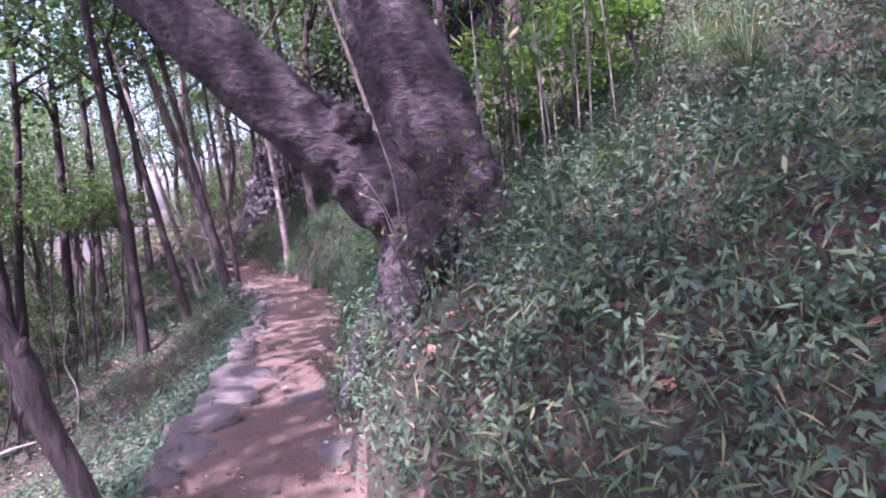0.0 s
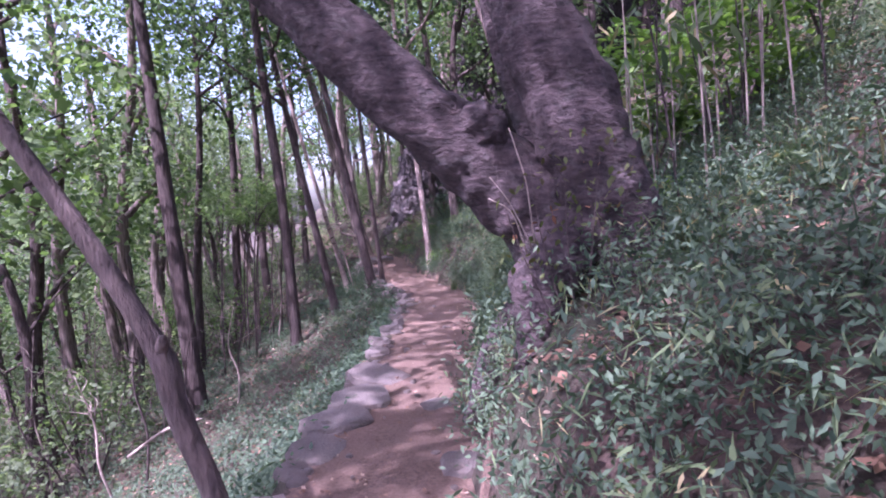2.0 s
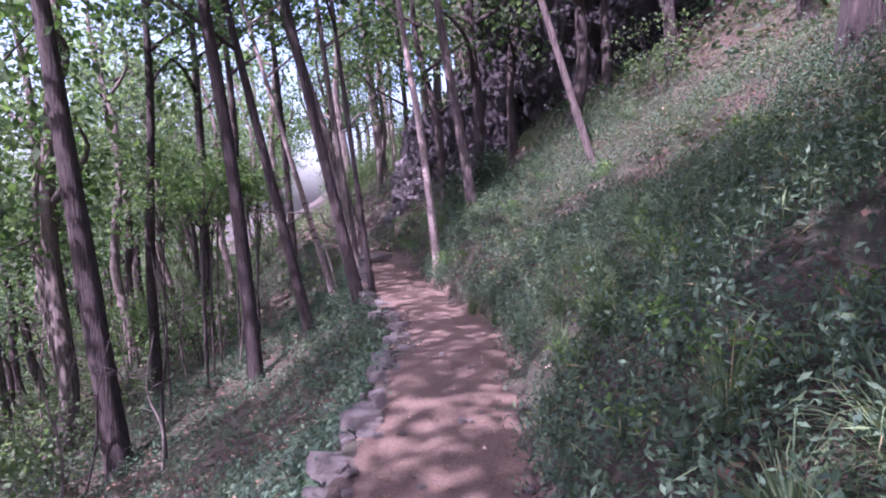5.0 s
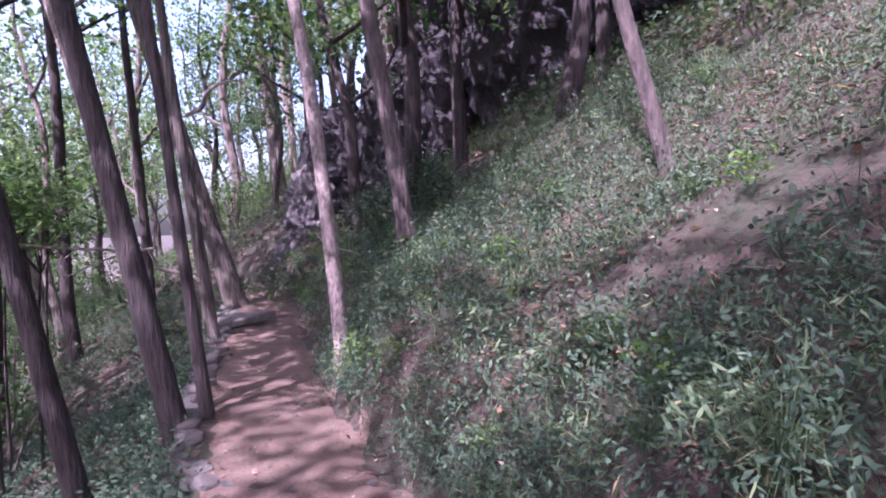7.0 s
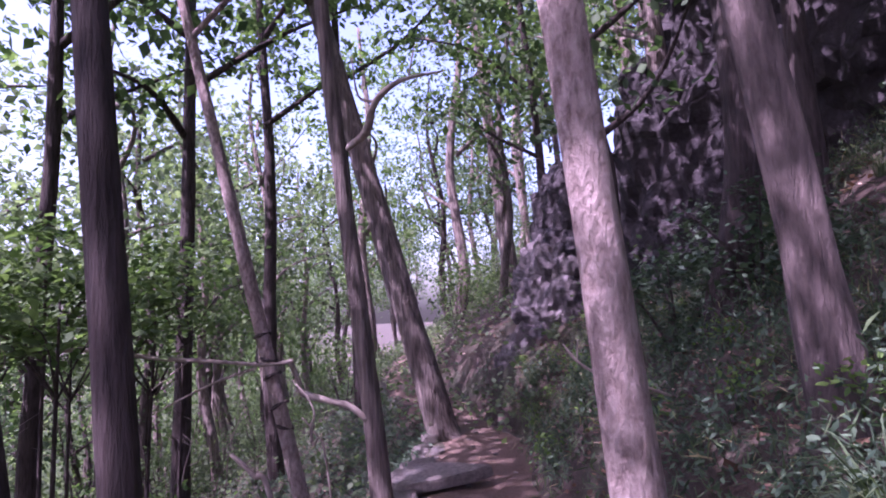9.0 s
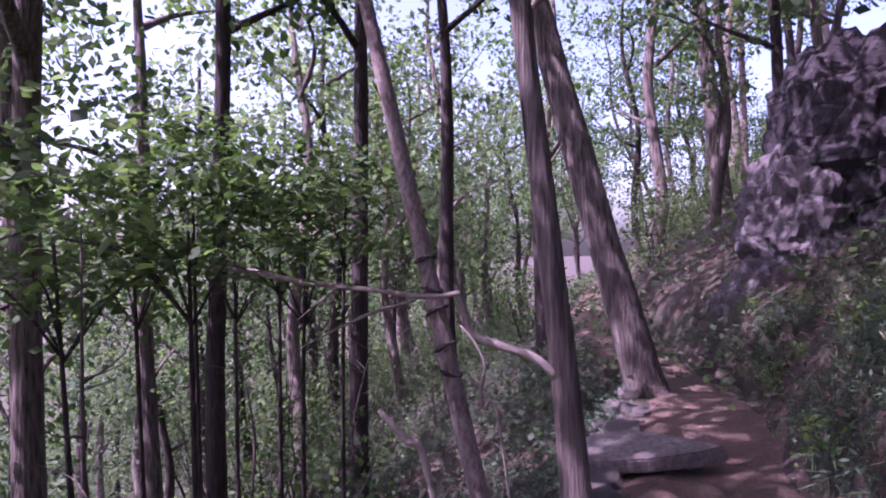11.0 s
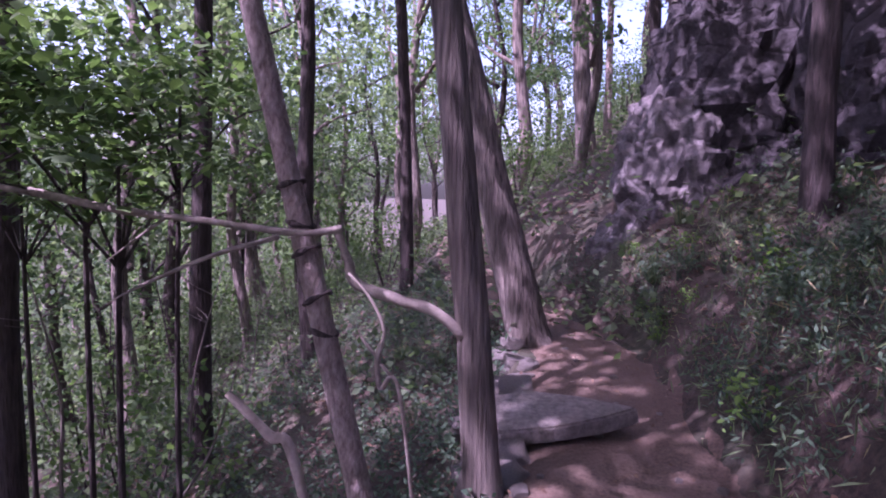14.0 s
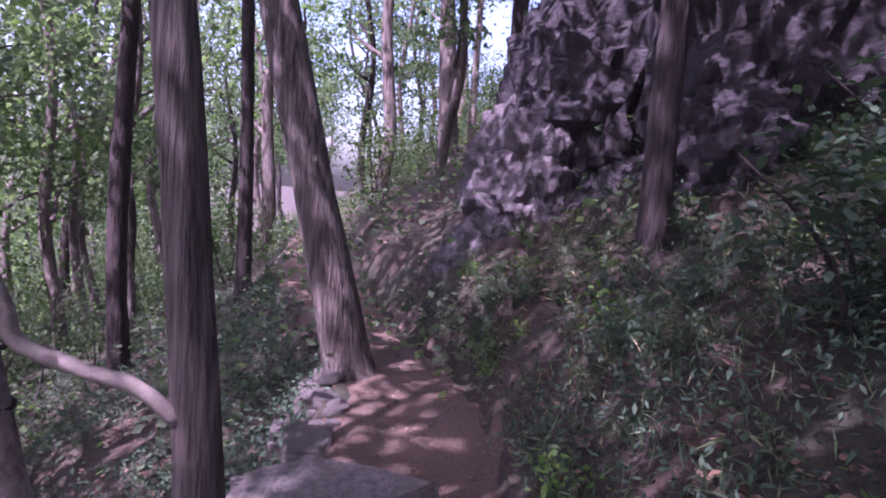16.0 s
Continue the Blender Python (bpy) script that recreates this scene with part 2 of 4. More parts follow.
def tube(points, sides=10, steps=5, rough=0.0, seed=0.0, ridge=0.0):
    """Verts and faces of a tapered, slightly uneven limb through (x, y, z, radius)."""
    line = spline(points, steps)
    vs, fs = [], []
    for i, q in enumerate(line):
        a, b = line[max(i - 1, 0)][:3], line[min(i + 1, len(line) - 1)][:3]
        way = Vector(b - a).normalized()
        side = way.cross(Vector((0.31, 0.95, 0.05))).normalized()
        other = way.cross(side)
        for k in range(sides):
            g = 2 * math.pi * k / sides
            r = max(q[3], 0.002)
            r *= 1 + rough * noise.noise(Vector((math.cos(g) * 1.4 + seed, math.sin(g) * 1.4, i * 0.33)))
            r *= 1 + ridge * noise.noise(Vector((math.cos(g) * 5 + seed, math.sin(g) * 5, i * 0.12)))
            vs.append(Vector(q[:3]) + (side * math.cos(g) + other * math.sin(g)) * r)
    for i in range(len(line) - 1):
        for k in range(sides):
            k2 = (k + 1) % sides
            fs.append((i * sides + k, i * sides + k2, (i + 1) * sides + k2, (i + 1) * sides + k))
    fs.append(tuple(range(sides))[::-1])
    fs.append(tuple((len(line) - 1) * sides + k for k in range(sides)))
    return vs, fs


def joined(bits):
    vs, fs = [], []
    for v, f in bits:
        fs += [tuple(i + len(vs) for i in q) for q in f]
        vs += v
    return vs, fs


def leaf_cloud(rng, centres, count, spread, size, flat=0.6, droop=0.2, slim=0.3, plain=False):
    """Folded four-cornered leaves scattered round the given centres."""
    c = np.asarray(centres, float)[rng.integers(0, len(centres), count)]
    at = c + rng.normal(0, 1, (count, 3)) * np.asarray(spread)
    ang = rng.uniform(0, 2 * math.pi, count)
    tilt = rng.normal(-droop, flat, count)
    way = np.stack([np.cos(ang) * np.cos(tilt), np.sin(ang) * np.cos(tilt), np.sin(tilt)], 1)
    roll = rng.normal(0, flat, count)
    flatside = np.stack([-np.sin(ang), np.cos(ang), np.zeros(count)], 1)
    up = np.cross(way, flatside)
    side = flatside * np.cos(roll)[:, None] + up * np.sin(roll)[:, None]
    nrm = np.cross(way, side)
    s = (size * rng.uniform(0.6, 1.35, count))[:, None]
    base, tip = at - way * s * 0.5, at + way * s * 0.5 - np.array([0, 0, 0.14]) * s
    if plain:
        mid = at - nrm * s * 0.07
        vs = np.stack([base, mid + side * s * slim * 1.15, tip, mid - side * s * slim * 1.15], 1).reshape(-1, 3)
        i = np.arange(count)[:, None] * 4
        return vs, np.concatenate([i + np.array((0, 1, 2)), i + np.array((0, 2, 3))], 0)
    low, high = at - way * s * 0.18 - nrm * s * 0.07, at + way * s * 0.2 - nrm * s * 0.06
    vs = np.stack([base, low + side * s * slim, high + side * s * slim * 0.72, tip, high - side * s * slim * 0.72, low - side * s * slim], 1).reshape(-1, 3)
    i = np.arange(count)[:, None] * 6
    fs = np.concatenate([i + np.array(q) for q in ((0, 1, 5), (1, 2, 5), (2, 4, 5), (2, 3, 4))], 0)
    return vs, fs


def leaf_mesh(name, vs, fs, mat):
    me = bpy.data.meshes.new(name)
    me.vertices.add(len(vs))
    me.vertices.foreach_set("co", np.asarray(vs, np.float32).ravel())
    me.loops.add(len(fs) * 3)
    me.loops.foreach_set("vertex_index", np.asarray(fs, np.int32).ravel())
    me.polygons.add(len(fs))
    me.polygons.foreach_set("loop_start", np.arange(len(fs), dtype=np.int32) * 3)
    me.materials.append(mat)
    me.update(calc_edges=True)
    return me


def crown_centres(rng, n, middle, radius):
    """Clump centres near the skin of an uneven ellipsoid."""
    d = rng.normal(0, 1, (n, 3))
    d /= np.linalg.norm(d, axis=1, keepdims=True)
    r = rng.uniform(0.35, 1.0, (n, 1)) ** 0.6
    return np.asarray(middle) + d * r * np.asarray(radius)


def tree(name, base, lean, radius, height, mat, rng, label, sides=16, bend=0.0, crown=None, limbs=4, leaf=OAK, leaves=1300, leafsize=0.14, ridge=0.1, crown_at=0.55, spread=2.2, group=""):
    """A trunk that leans by so many metres a metre, limbs and a leafy crown."""
    x, y = base
    thing = new(name)
    z = land(x, y) - 0.15
    thing.location = (x, y, z)
    pts = []
    for k in range(9):
        h = height * k / 8
        wob = bend * math.sin(k * 1.25 + x * 3)
        flare = 1 + 0.45 * math.exp(-h / 0.28)
        pts.append((lean[0] * h + wob * min(h, 1.5), lean[1] * h, h, radius * flare * (1 - 0.72 * (k / 8) ** 1.15)))
    pts.insert(1, (lean[0] * 0.3, lean[1] * 0.3, 0.3, radius * 1.12))
    piece("trunk", mesh_of("trunk", *tube(pts, sides, 7, 0.10, x * 7.1, ridge), mat, True), thing)
    tips = []
    for k in range(limbs):
        h = height * (crown_at - 0.1 + (1 - crown_at) * (k + 0.4) / limbs)
        g = rng.uniform(0, 2 * math.pi)
        reach = rng.uniform(0.55, 1.0) * spread
        px, py = lean[0] * h, lean[1] * h
        end = (px + math.cos(g) * reach, py + math.sin(g) * reach, h + reach * rng.uniform(0.35, 0.9))
        mid = (px + math.cos(g + 0.3) * reach * 0.5, py + math.sin(g + 0.3) * reach * 0.5, h + reach * 0.32)
        r0 = radius * 0.45
        piece("limb", mesh_of("limb", *tube([(px, py, h, r0), (*mid, r0 * 0.6), (*end, r0 * 0.15)], 7, 4, 0.1, k), mat, True), thing)
        tips += [end, mid]
    if leaves:
        mid = (lean[0] * height * 0.85, lean[1] * height * 0.85, height * (crown_at + 1.05) / 2)
        cs = np.concatenate([crown_centres(rng, 44, mid, (spread, spread, height * (1.1 - crown_at) / 2)), np.array(tips).reshape(-1, 3)])
        piece("crown", leaf_mesh("crown", *leaf_cloud(rng, cs, leaves, (0.32, 0.32, 0.16), leafsize, plain=True), leaf), thing, "open crown of small green leaves")
    return tagged(thing, label, "tree", group)


RNG = np.random.default_rng(5)

# ---- trees beside the trail ----
tree("pale_trunk_tree", (-0.08, 15.5), (-0.1, 0.0), 0.064, 9, BARK_PALE, RNG, "slim tree with pale pinkish flaking bark beside the trail", bend=0.02)
tree("tree", (0.56, 16.2), (-0.13, 0.0), 0.085, 9, BARK_BROWN, RNG, "slim tree with brownish grey bark on the bank", bend=0.02)
tree("tree", (-1.63, 18.3), (-0.10, 0.0), 0.075, 9, BARK_STRIPED, RNG, "straight tree with stringy grey bark below the trail wall", bend=0.01)
tree("tree", (-1.74, 21.0), (-0.27, 0.0), 0.165, 11, BARK_STRIPED, RNG, "thick leaning tree at the trail's outer edge", sides=20)
birch = tree("birch_like_tree", (-2.12, 18.4), (-0.25, 0.0), 0.062, 9, BARK_PALE, RNG, "leaning pale tree with dark bands below the trail", bend=0.0)
tree("tree", (-1.08, 15.16), (-0.09, 0.0), 0.045, 8, BARK_DARK, RNG, "thin dark tree on the slope below the trail")
tree("tree", (-1.27, 15.12), (-0.19, 0.0), 0.085, 9, BARK_DARK, RNG, "dark leaning tree on the slope below the trail")
tree("tree", (-2.06, 15.47), (-0.19, 0.0), 0.085, 9, BARK_DARK, RNG, "dark leaning tree on the slope below the trail")
tree("tree", (2.02, 14.2), (-0.30, 0.0), 0.05, 8, BARK_BROWN, RNG, "thin leaning tree on the grassy bank")
tree("tree", (-4.78, 14.8), (-0.075, 0.0), 0.175, 13, BARK_DARK, RNG, "dark tree with a pale patch on the lower slope", leaves=900, spread=2.4, crown_at=0.72)
tree("tree", (-1.65, 29.0), (-0.09, 0.0), 0.19, 11, BARK_STRIPED, RNG, "far tree with a sunlit foot")
tree("tree", (-1.25, 29.4), (-0.02, 0.0), 0.08, 10, BARK_PALE, RNG, "far slim pale tree")

for z, tilt in ((1.3, 0.02), (1.12, -0.015), (0.99, 0.03), (0.77, 0.035), (0.62, -0.02)):
    h = z - birch.location[2]
    ring = [(-0.25 * h + 0.062 * math.cos(g), 0.062 * math.sin(g), h + tilt * math.cos(g), 0.011 + 0.005 * math.sin(3 * g)) for g in (6.2832 * k / 12 for k in range(13))]
    piece("bark_band", mesh_of("bark_band", *tube(ring, 6, 2, 0.3, z), BARK_DARK, True), birch, "dark raised bark band")

# the great double-stemmed tree whose limb hangs over the trail
big = new("double_stemmed_tree")
big.location = (0.36, 5.45, 0.75)
piece("stem", mesh_of("stem", *tube([(0.22, 0.1, -0.15, 0.3), (0.17, 0.03, 0.2, 0.24), (0.09, 0, 0.5, 0.215), (0.0, 0, 0.78, 0.208), (-0.1, 0.0, 1.1, 0.2), (-0.27, 0.05, 1.6, 0.17), (-0.5, 0.15, 2.6, 0.14), (-0.6, 0.3, 5.2, 0.08)], 36, 12, 0.14, 1.0, 0.1), BARK_PURPLE, True), big, "upright stem with cracked dark bark")
piece("leaning_stem", mesh_of("leaning_stem", *tube([(0.06, 0.1, 0.0, 0.25), (-0.02, 0.12, 0.3, 0.24), (-0.2, 0.14, 0.6, 0.225), (-0.4, 0.15, 0.79, 0.2), (-0.62, 0.15, 0.97, 0.175), (-0.85, 0.15, 1.18, 0.165), (-1.2, 0.18, 1.54, 0.155), (-1.7, 0.3, 2.1, 0.13), (-2.8, 0.7, 4.0, 0.06)], 36, 10, 0.15, 6.0, 0.1), BARK_PURPLE, True), big, "long stem leaning out over the trail")
piece("back_stem", mesh_of("back_stem", *tube([(-0.02, 0.34, 0.3, 0.12), (-0.12, 0.5, 0.9, 0.085), (-0.3, 0.7, 1.7, 0.07), (-0.5, 0.9, 3.5, 0.05)], 16, 7, 0.14, 2.0, 0.08), BARK_PURPLE, True), big)
piece("burl", mesh_of("burl", *tube([(-0.56, 0.02, 1.06, 0.03), (-0.52, 0.03, 1.03, 0.09), (-0.46, 0.03, 0.97, 0.1), (-0.4, 0.04, 0.9, 0.04)], 16, 6, 0.3, 9.0, 0.1), BARK_PURPLE, True), big)
for k, pts in enumerate((((-0.1, -0.02, 0.5, 0.17), (-0.27, -0.15, 0.3, 0.13), (-0.31, -0.2, 0.12, 0.1), (-0.33, -0.24, -0.06, 0.08), (-0.33, -0.26, -0.3, 0.05)),
                         ((0.14, -0.08, 0.42, 0.19), (0.1, -0.24, 0.22, 0.14), (0.02, -0.36, 0.04, 0.1), (-0.1, -0.5, -0.12, 0.07), (-0.3, -0.66, -0.3, 0.04)),
                         ((0.24, -0.1, 0.12, 0.13), (0.06, -0.42, 0.12, 0.075), (-0.14, -0.47, 0.12, 0.06), (-0.27, -0.5, 0.03, 0.05), (-0.34, -0.52, -0.2, 0.035)),
                         ((0.2, -0.4, 0.1, 0.06), (0.4, -0.5, 0.02, 0.055), (0.62, -0.52, -0.02, 0.045), (0.95, -0.6, 0.06, 0.02)),
                         ((0.3, -0.02, 0.2, 0.16), (0.55, -0.2, 0.16, 0.09), (0.85, -0.34, 0.2, 0.05), (1.2, -0.4, 0.3, 0.02)),
                         ((-0.2, 0.15, 0.25, 0.12), (-0.42, 0.22, -0.05, 0.08), (-0.55, 0.24, -0.4, 0.05)))):
    piece("root", mesh_of("root", *tube(pts, 14, 7, 0.28, k * 3.0, 0.1), BARK_PURPLE, True), big)
cs = crown_centres(RNG, 60, (-1.2, 0.6, 5.2), (2.4, 2.4, 1.4))
piece("crown", leaf_mesh("crown", *leaf_cloud(RNG, cs, 2200, (0.34, 0.34, 0.24), 0.15), OAK), big)
tagged(big, "massive dark tree forked low, one stem leaning over the trail", "tree")

# crooked sapling at the outer edge
sap = new("crooked_sapling")
sap.location = (-1.22, 5.15, land(-1.22, 5.15) - 0.1)
piece("trunk", mesh_of("trunk", *tube([(0.06, 0, 0.0, 0.05), (-0.03, 0, 0.4, 0.046), (-0.15, 0, 0.75, 0.048), (-0.19, 0, 0.95, 0.05), (-0.27, 0, 1.12, 0.042), (-0.48, 0, 1.5, 0.036), (-0.72, 0, 1.88, 0.032), (-0.95, 0, 2.3, 0.028), (-1.4, 0.1, 3.6, 0.012)], 12, 8, 0.14, 3.0), BARK_BROWN, True), sap)
for pts in (((-0.2, 0, 0.98, 0.03), (-0.17, -0.05, 1.04, 0.022), (-0.15, -0.08, 1.07, 0.006)), ((-0.72, 0, 1.9, 0.014), (-0.8, 0.1, 2.15, 0.009), (-0.78, 0.14, 2.6, 0.003)), ((-0.95, 0, 2.3, 0.013), (-1.2, 0.05, 2.5, 0.007), (-1.5, 0.1, 2.6, 0.002))):
    piece("branch", mesh_of("branch", *tube(pts, 7, 4, 0.15, 2.0), BARK_BROWN, True), sap)
tagged(sap, "thin crooked sapling leaning away from the trail edge", "tree")

# ---- the wood around ----
protos = []
for k in range(5):
    h = (8.5, 10, 11.5, 9, 10)[k]
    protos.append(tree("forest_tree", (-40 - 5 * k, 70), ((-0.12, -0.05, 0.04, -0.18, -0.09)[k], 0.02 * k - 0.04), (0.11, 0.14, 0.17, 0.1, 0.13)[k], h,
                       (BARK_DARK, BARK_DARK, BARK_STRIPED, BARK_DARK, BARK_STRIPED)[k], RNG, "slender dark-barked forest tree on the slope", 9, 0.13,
                       leaf=(OAK, FAR_LEAF, OAK_SUNLIT, OAK_SUNLIT, FAR_LEAF)[k], leaves=2300, leafsize=0.15, crown_at=0.32, spread=2.6, limbs=5, group="forest trees"))
# tall trees, many out of view, added so their crowns shade trail and bank
tall = []
for k in range(2):
    tall.append(tree("added_shade_tree", (-40 - 5 * k, 85), (-0.06 + 0.05 * k, 0.02), 0.13 + 0.03 * k, 14, BARK_DARK, RNG, "tall dark-barked tree with a high spreading crown, added for shade", 10, 0.05,
                     leaf=(OAK, OAK_SUNLIT)[k], leaves=3400, leafsize=0.17, crown_at=0.6, spread=3.4, limbs=6, group="tall trees"))
shrubs = []
for k in range(3):
    sh = new("shrub")
    sh.location = (-40 - 5 * k, 75, land(-40 - 5 * k, 75))
    for g in (0.3, 1.9, 3.3, 4.9):
        stem = tube([(0, 0, -0.1, 0.02), (math.cos(g) * 0.3, math.sin(g) * 0.3, 0.7, 0.012), (math.cos(g) * 0.6, math.sin(g) * 0.6, 1.5, 0.004)], 5, 3)
        piece("stem", mesh_of("stem", *stem, BARK_DARK, True), sh)
    piece("foliage", leaf_mesh("foliage", *leaf_cloud(RNG, crown_centres(RNG, 34, (0, 0, 1.1), (0.95, 0.95, 0.75)), 760, (0.17, 0.17, 0.11), 0.075, plain=True), (FAR_LEAF, FAR_LEAF, OAK_SUNLIT)[k]), sh)
    shrubs.append(tagged(sh, "leafy green shrub on the forest slope", "shrub", "shrubs"))

taken = [(-0.2, 15.5), (0.6, 16.2), (-1.6, 18.3), (-1.8, 21), (-2.2, 18.4), (-1.2, 15.1), (-1.4, 15.1), (-2.2, 15.5), (2, 14.2), (-4.8, 14.8), (0.4, 5.4), (-1.6, 29), (-3.0, 18.8), (-3.5, 19.6), (-2.9, 20.0), (-3.6, 18.2), (-3.4, 20.8), (-3.3, 17.0), (-3.3, 15.2), (-1.4, 24), (-1.2, 26), (-3.6, 12.0), (-4.6, 11.2), (-4.2, 12.6), (-5.4, 10.4), (-5.2, 17.6), (-5.9, 16.8), (-4.5, 2.5), (-5.4, 1.6), (-3.8, 5.4), (-4.4, 6.6), (-4.0, 8.4), (-5.4, 9.0)]


def scatter(kinds, count, xs, ys, clear, gap, rng, lo=0.8, hi=1.25):
    done = tries = 0
    while done < count and tries < count * 40:
        tries += 1
        x, y = rng.uniform(*xs), rng.uniform(*ys)
        u = x - trail_x(y)
        if -clear[0] < u < clear[1] or any((x - a) ** 2 + (y - b) ** 2 < gap * gap for a, b in taken):
            continue
        taken.append((x, y))
        s = rng.uniform(lo, hi)
        ob = copy_thing(kinds[rng.integers(len(kinds))], pose(x, y, land(x, y) - 0.12, 0, 0, 0))
        ob.matrix_basis = pose(x, y, land(x, y) - 0.12, rng.uniform(-4, 4), rng.uniform(-4, 4), rng.uniform(-30, 30)) @ Matrix.Scale(s, 4)
        done += 1


for x, y in ((0.7, 18.4), (2.4, 17.0), (4.0, 16.4), (1.7, 19.4), (3.4, 18.2), (5.8, 16.0), (0.25, 20.6), (6.8, 14.6), (0.9, 21.9), (-0.6, 25.2), (0.9, 25.0), (2.0, 26.2), (0.2, 27.5), (3.4, 25.6), (-1.7, 27.2), (4.8, 23.8), (7.0, 22.0)):
    taken.append((x, y))
    tilted = copy_thing(protos[RNG.integers(5)], pose(x, y, land(x, y) - 0.12))
    tilted.matrix_basis = pose(x, y, land(x, y) - 0.12, 0, 0, RNG.uniform(0, 360)) @ Matrix.Scale(RNG.uniform(0.7, 0.95), 4)
# set where the crowns stop the sun, most of them unseen
for x, y, s in ((-3.5, -3.0, 1.0), (-3.3, 0.6, 0.95), (-3.7, 3.8, 1.0), (-4.2, 7.0, 1.0), (-5.2, 9.0, 1.0), (-2.9, 15.3, 0.9), (2.9, 10.6, 0.9), (4.2, 13.2, 0.9), (5.2, 10.8, 1.0), (-6.6, 20.2, 0.95), (-5.6, 24.4, 0.9), (-4.4, 25.6, 0.9), (-6.0, 22.2, 0.9), (3.6, 15.6, 0.7)):
    taken.append((x, y))
    ob = copy_thing(tall[len(taken) % 2], pose(x, y, 0))
    ob.matrix_basis = pose(x, y, land(x, y) - 0.12, 0, 0, RNG.uniform(0, 360)) @ Matrix.Scale(s, 4)
scatter(protos, 28, (-14, -3.4), (10, 40), (3.4, 90), 1.4, RNG)
scatter(protos, 26, (-24, -4), (24, 48), (2.0, 90), 1.5, RNG, 0.8, 1.2)
scatter(protos, 34, (-34, -12), (6, 66), (3.0, 90), 2.4, RNG, 0.9, 1.4)
scatter(protos, 30, (-60, -30), (0, 90), (3.0, 90), 3.0, RNG, 1.0, 1.5)
scatter(protos, 5, (-12, -3.4), (-10, 9), (3.4, 90), 2.0, RNG)
# further added crowns that darken the upper bank
scatter(tall, 20, (2.8, 9.5), (-5, 20), (90, 3.2), 1.5, RNG, 0.75, 1.0)
scatter(protos, 12, (3, 16), (-8, 16), (90, 4.2), 2.4, RNG)
scatter(protos, 14, (2, 22), (24, 60), (90, 3.0), 2.4, RNG)
# unseen trees behind the start, added for shade and to close the wood
scatter(protos, 8, (-5, 4), (-22, -6), (1.6, 1.6), 2.4, RNG)
scatter(protos, 10, (-16, -3), (40, 62), (1.2, 1.2), 2.2, RNG)
scatter(shrubs, 46, (-16, -4.5), (8, 42), (4.4, 90), 0.9, RNG, 0.7, 1.4)
scatter(shrubs, 90, (-34, -13), (2, 60), (3.4, 90), 1.0, RNG, 1.6, 3.0)
scatter(shrubs, 50, (-70, -32), (-5, 95), (3.4, 90), 1.5, RNG, 3.0, 5.0)
scatter(shrubs, 22, (1.5, 9), (4, 20), (90, 3.0), 0.8, RNG, 0.4, 0.8)
scatter(shrubs, 26, (-7, 0.5), (25, 44), (1.0, 1.0), 0.9, RNG, 0.7, 1.3)
scatter(protos, 12, (-6, 1), (26, 44), (0.9, 0.9), 1.4, RNG)


# ---- rocks ----
def boulder(name, at, size, mat, parent, seed, turn=0.0, cuts=4, jag=0.3):
    bm = bmesh.new()
    bmesh.ops.create_icosphere(bm, subdivisions=cuts, radius=1)
    for v in bm.verts:
        d = v.co.normalized()
        q = Vector((d.x * 1.6 + seed, d.y * 1.6, d.z * 2.2))
        block = noise.voronoi(q * 1.5)[0]
        r = 0.84 + 0.5 * jag * noise.noise(q * 0.8) + 0.7 * jag * (block[1] - block[0]) - 0.4 * jag * block[0] + 0.6 * jag * noise.noise(q * 2.6) + 0.35 * jag * noise.noise(q * 6) + 0.2 * jag * noise.noise(q * 13)
        v.co = Vector((d.x * r * size[0], d.y * r * size[1], d.z * r * size[2]))
    me = bpy.data.meshes.new(name)
    bm.to_mesh(me)
    bm.free()
    me.materials.append(mat)
    ob = new(name, me)
    ob.parent = parent
    ob.matrix_basis = pose(at[0] - parent.location[0], at[1] - parent.location[1], at[2] - parent.location[2], 0, 0, turn)
    return ob


CRAGS = (("grey rock foot of the cliff beside the trail", ((-0.8, 22.9, 0.35, 0.72, 0.9, 1.0), (-0.5, 23.2, 1.5, 0.75, 1.0, 1.2), (0.1, 23.4, 2.3, 1.0, 1.3, 1.7), (0.5, 22.6, 1.2, 0.8, 0.7, 0.9))),
         ("dark fissured cliff rising above the trail, shade put into its colour", ((1.6, 22.4, 3.0, 1.6, 1.5, 2.6), (2.6, 23.5, 6.0, 2.4, 1.8, 3.0), (3.4, 21.2, 4.6, 1.8, 1.6, 3.0), (1.1, 21.7, 1.9, 0.8, 0.7, 0.9))),
         ("dark fissured crag high on the hillside, shade put into its colour", ((5.4, 20.2, 6.2, 2.0, 1.7, 3.4), (7.8, 19.0, 8.0, 2.2, 1.9, 3.6), (10.4, 17.6, 10.2, 2.4, 2.2, 3.8), (6, 22.5, 9.0, 3.0, 2.0, 3.5), (4.5, 19.6, 4.6, 0.9, 0.8, 1.1))))
seed = 0
for label, rocks in CRAGS:
    crag = new("rock_outcrop")
    crag.location = rocks[0][:3]
    for x, y, z, a, b, c in rocks:
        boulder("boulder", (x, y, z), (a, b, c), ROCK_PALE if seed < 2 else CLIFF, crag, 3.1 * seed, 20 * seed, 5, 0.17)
        seed += 1
    tagged(crag, label, "rock")

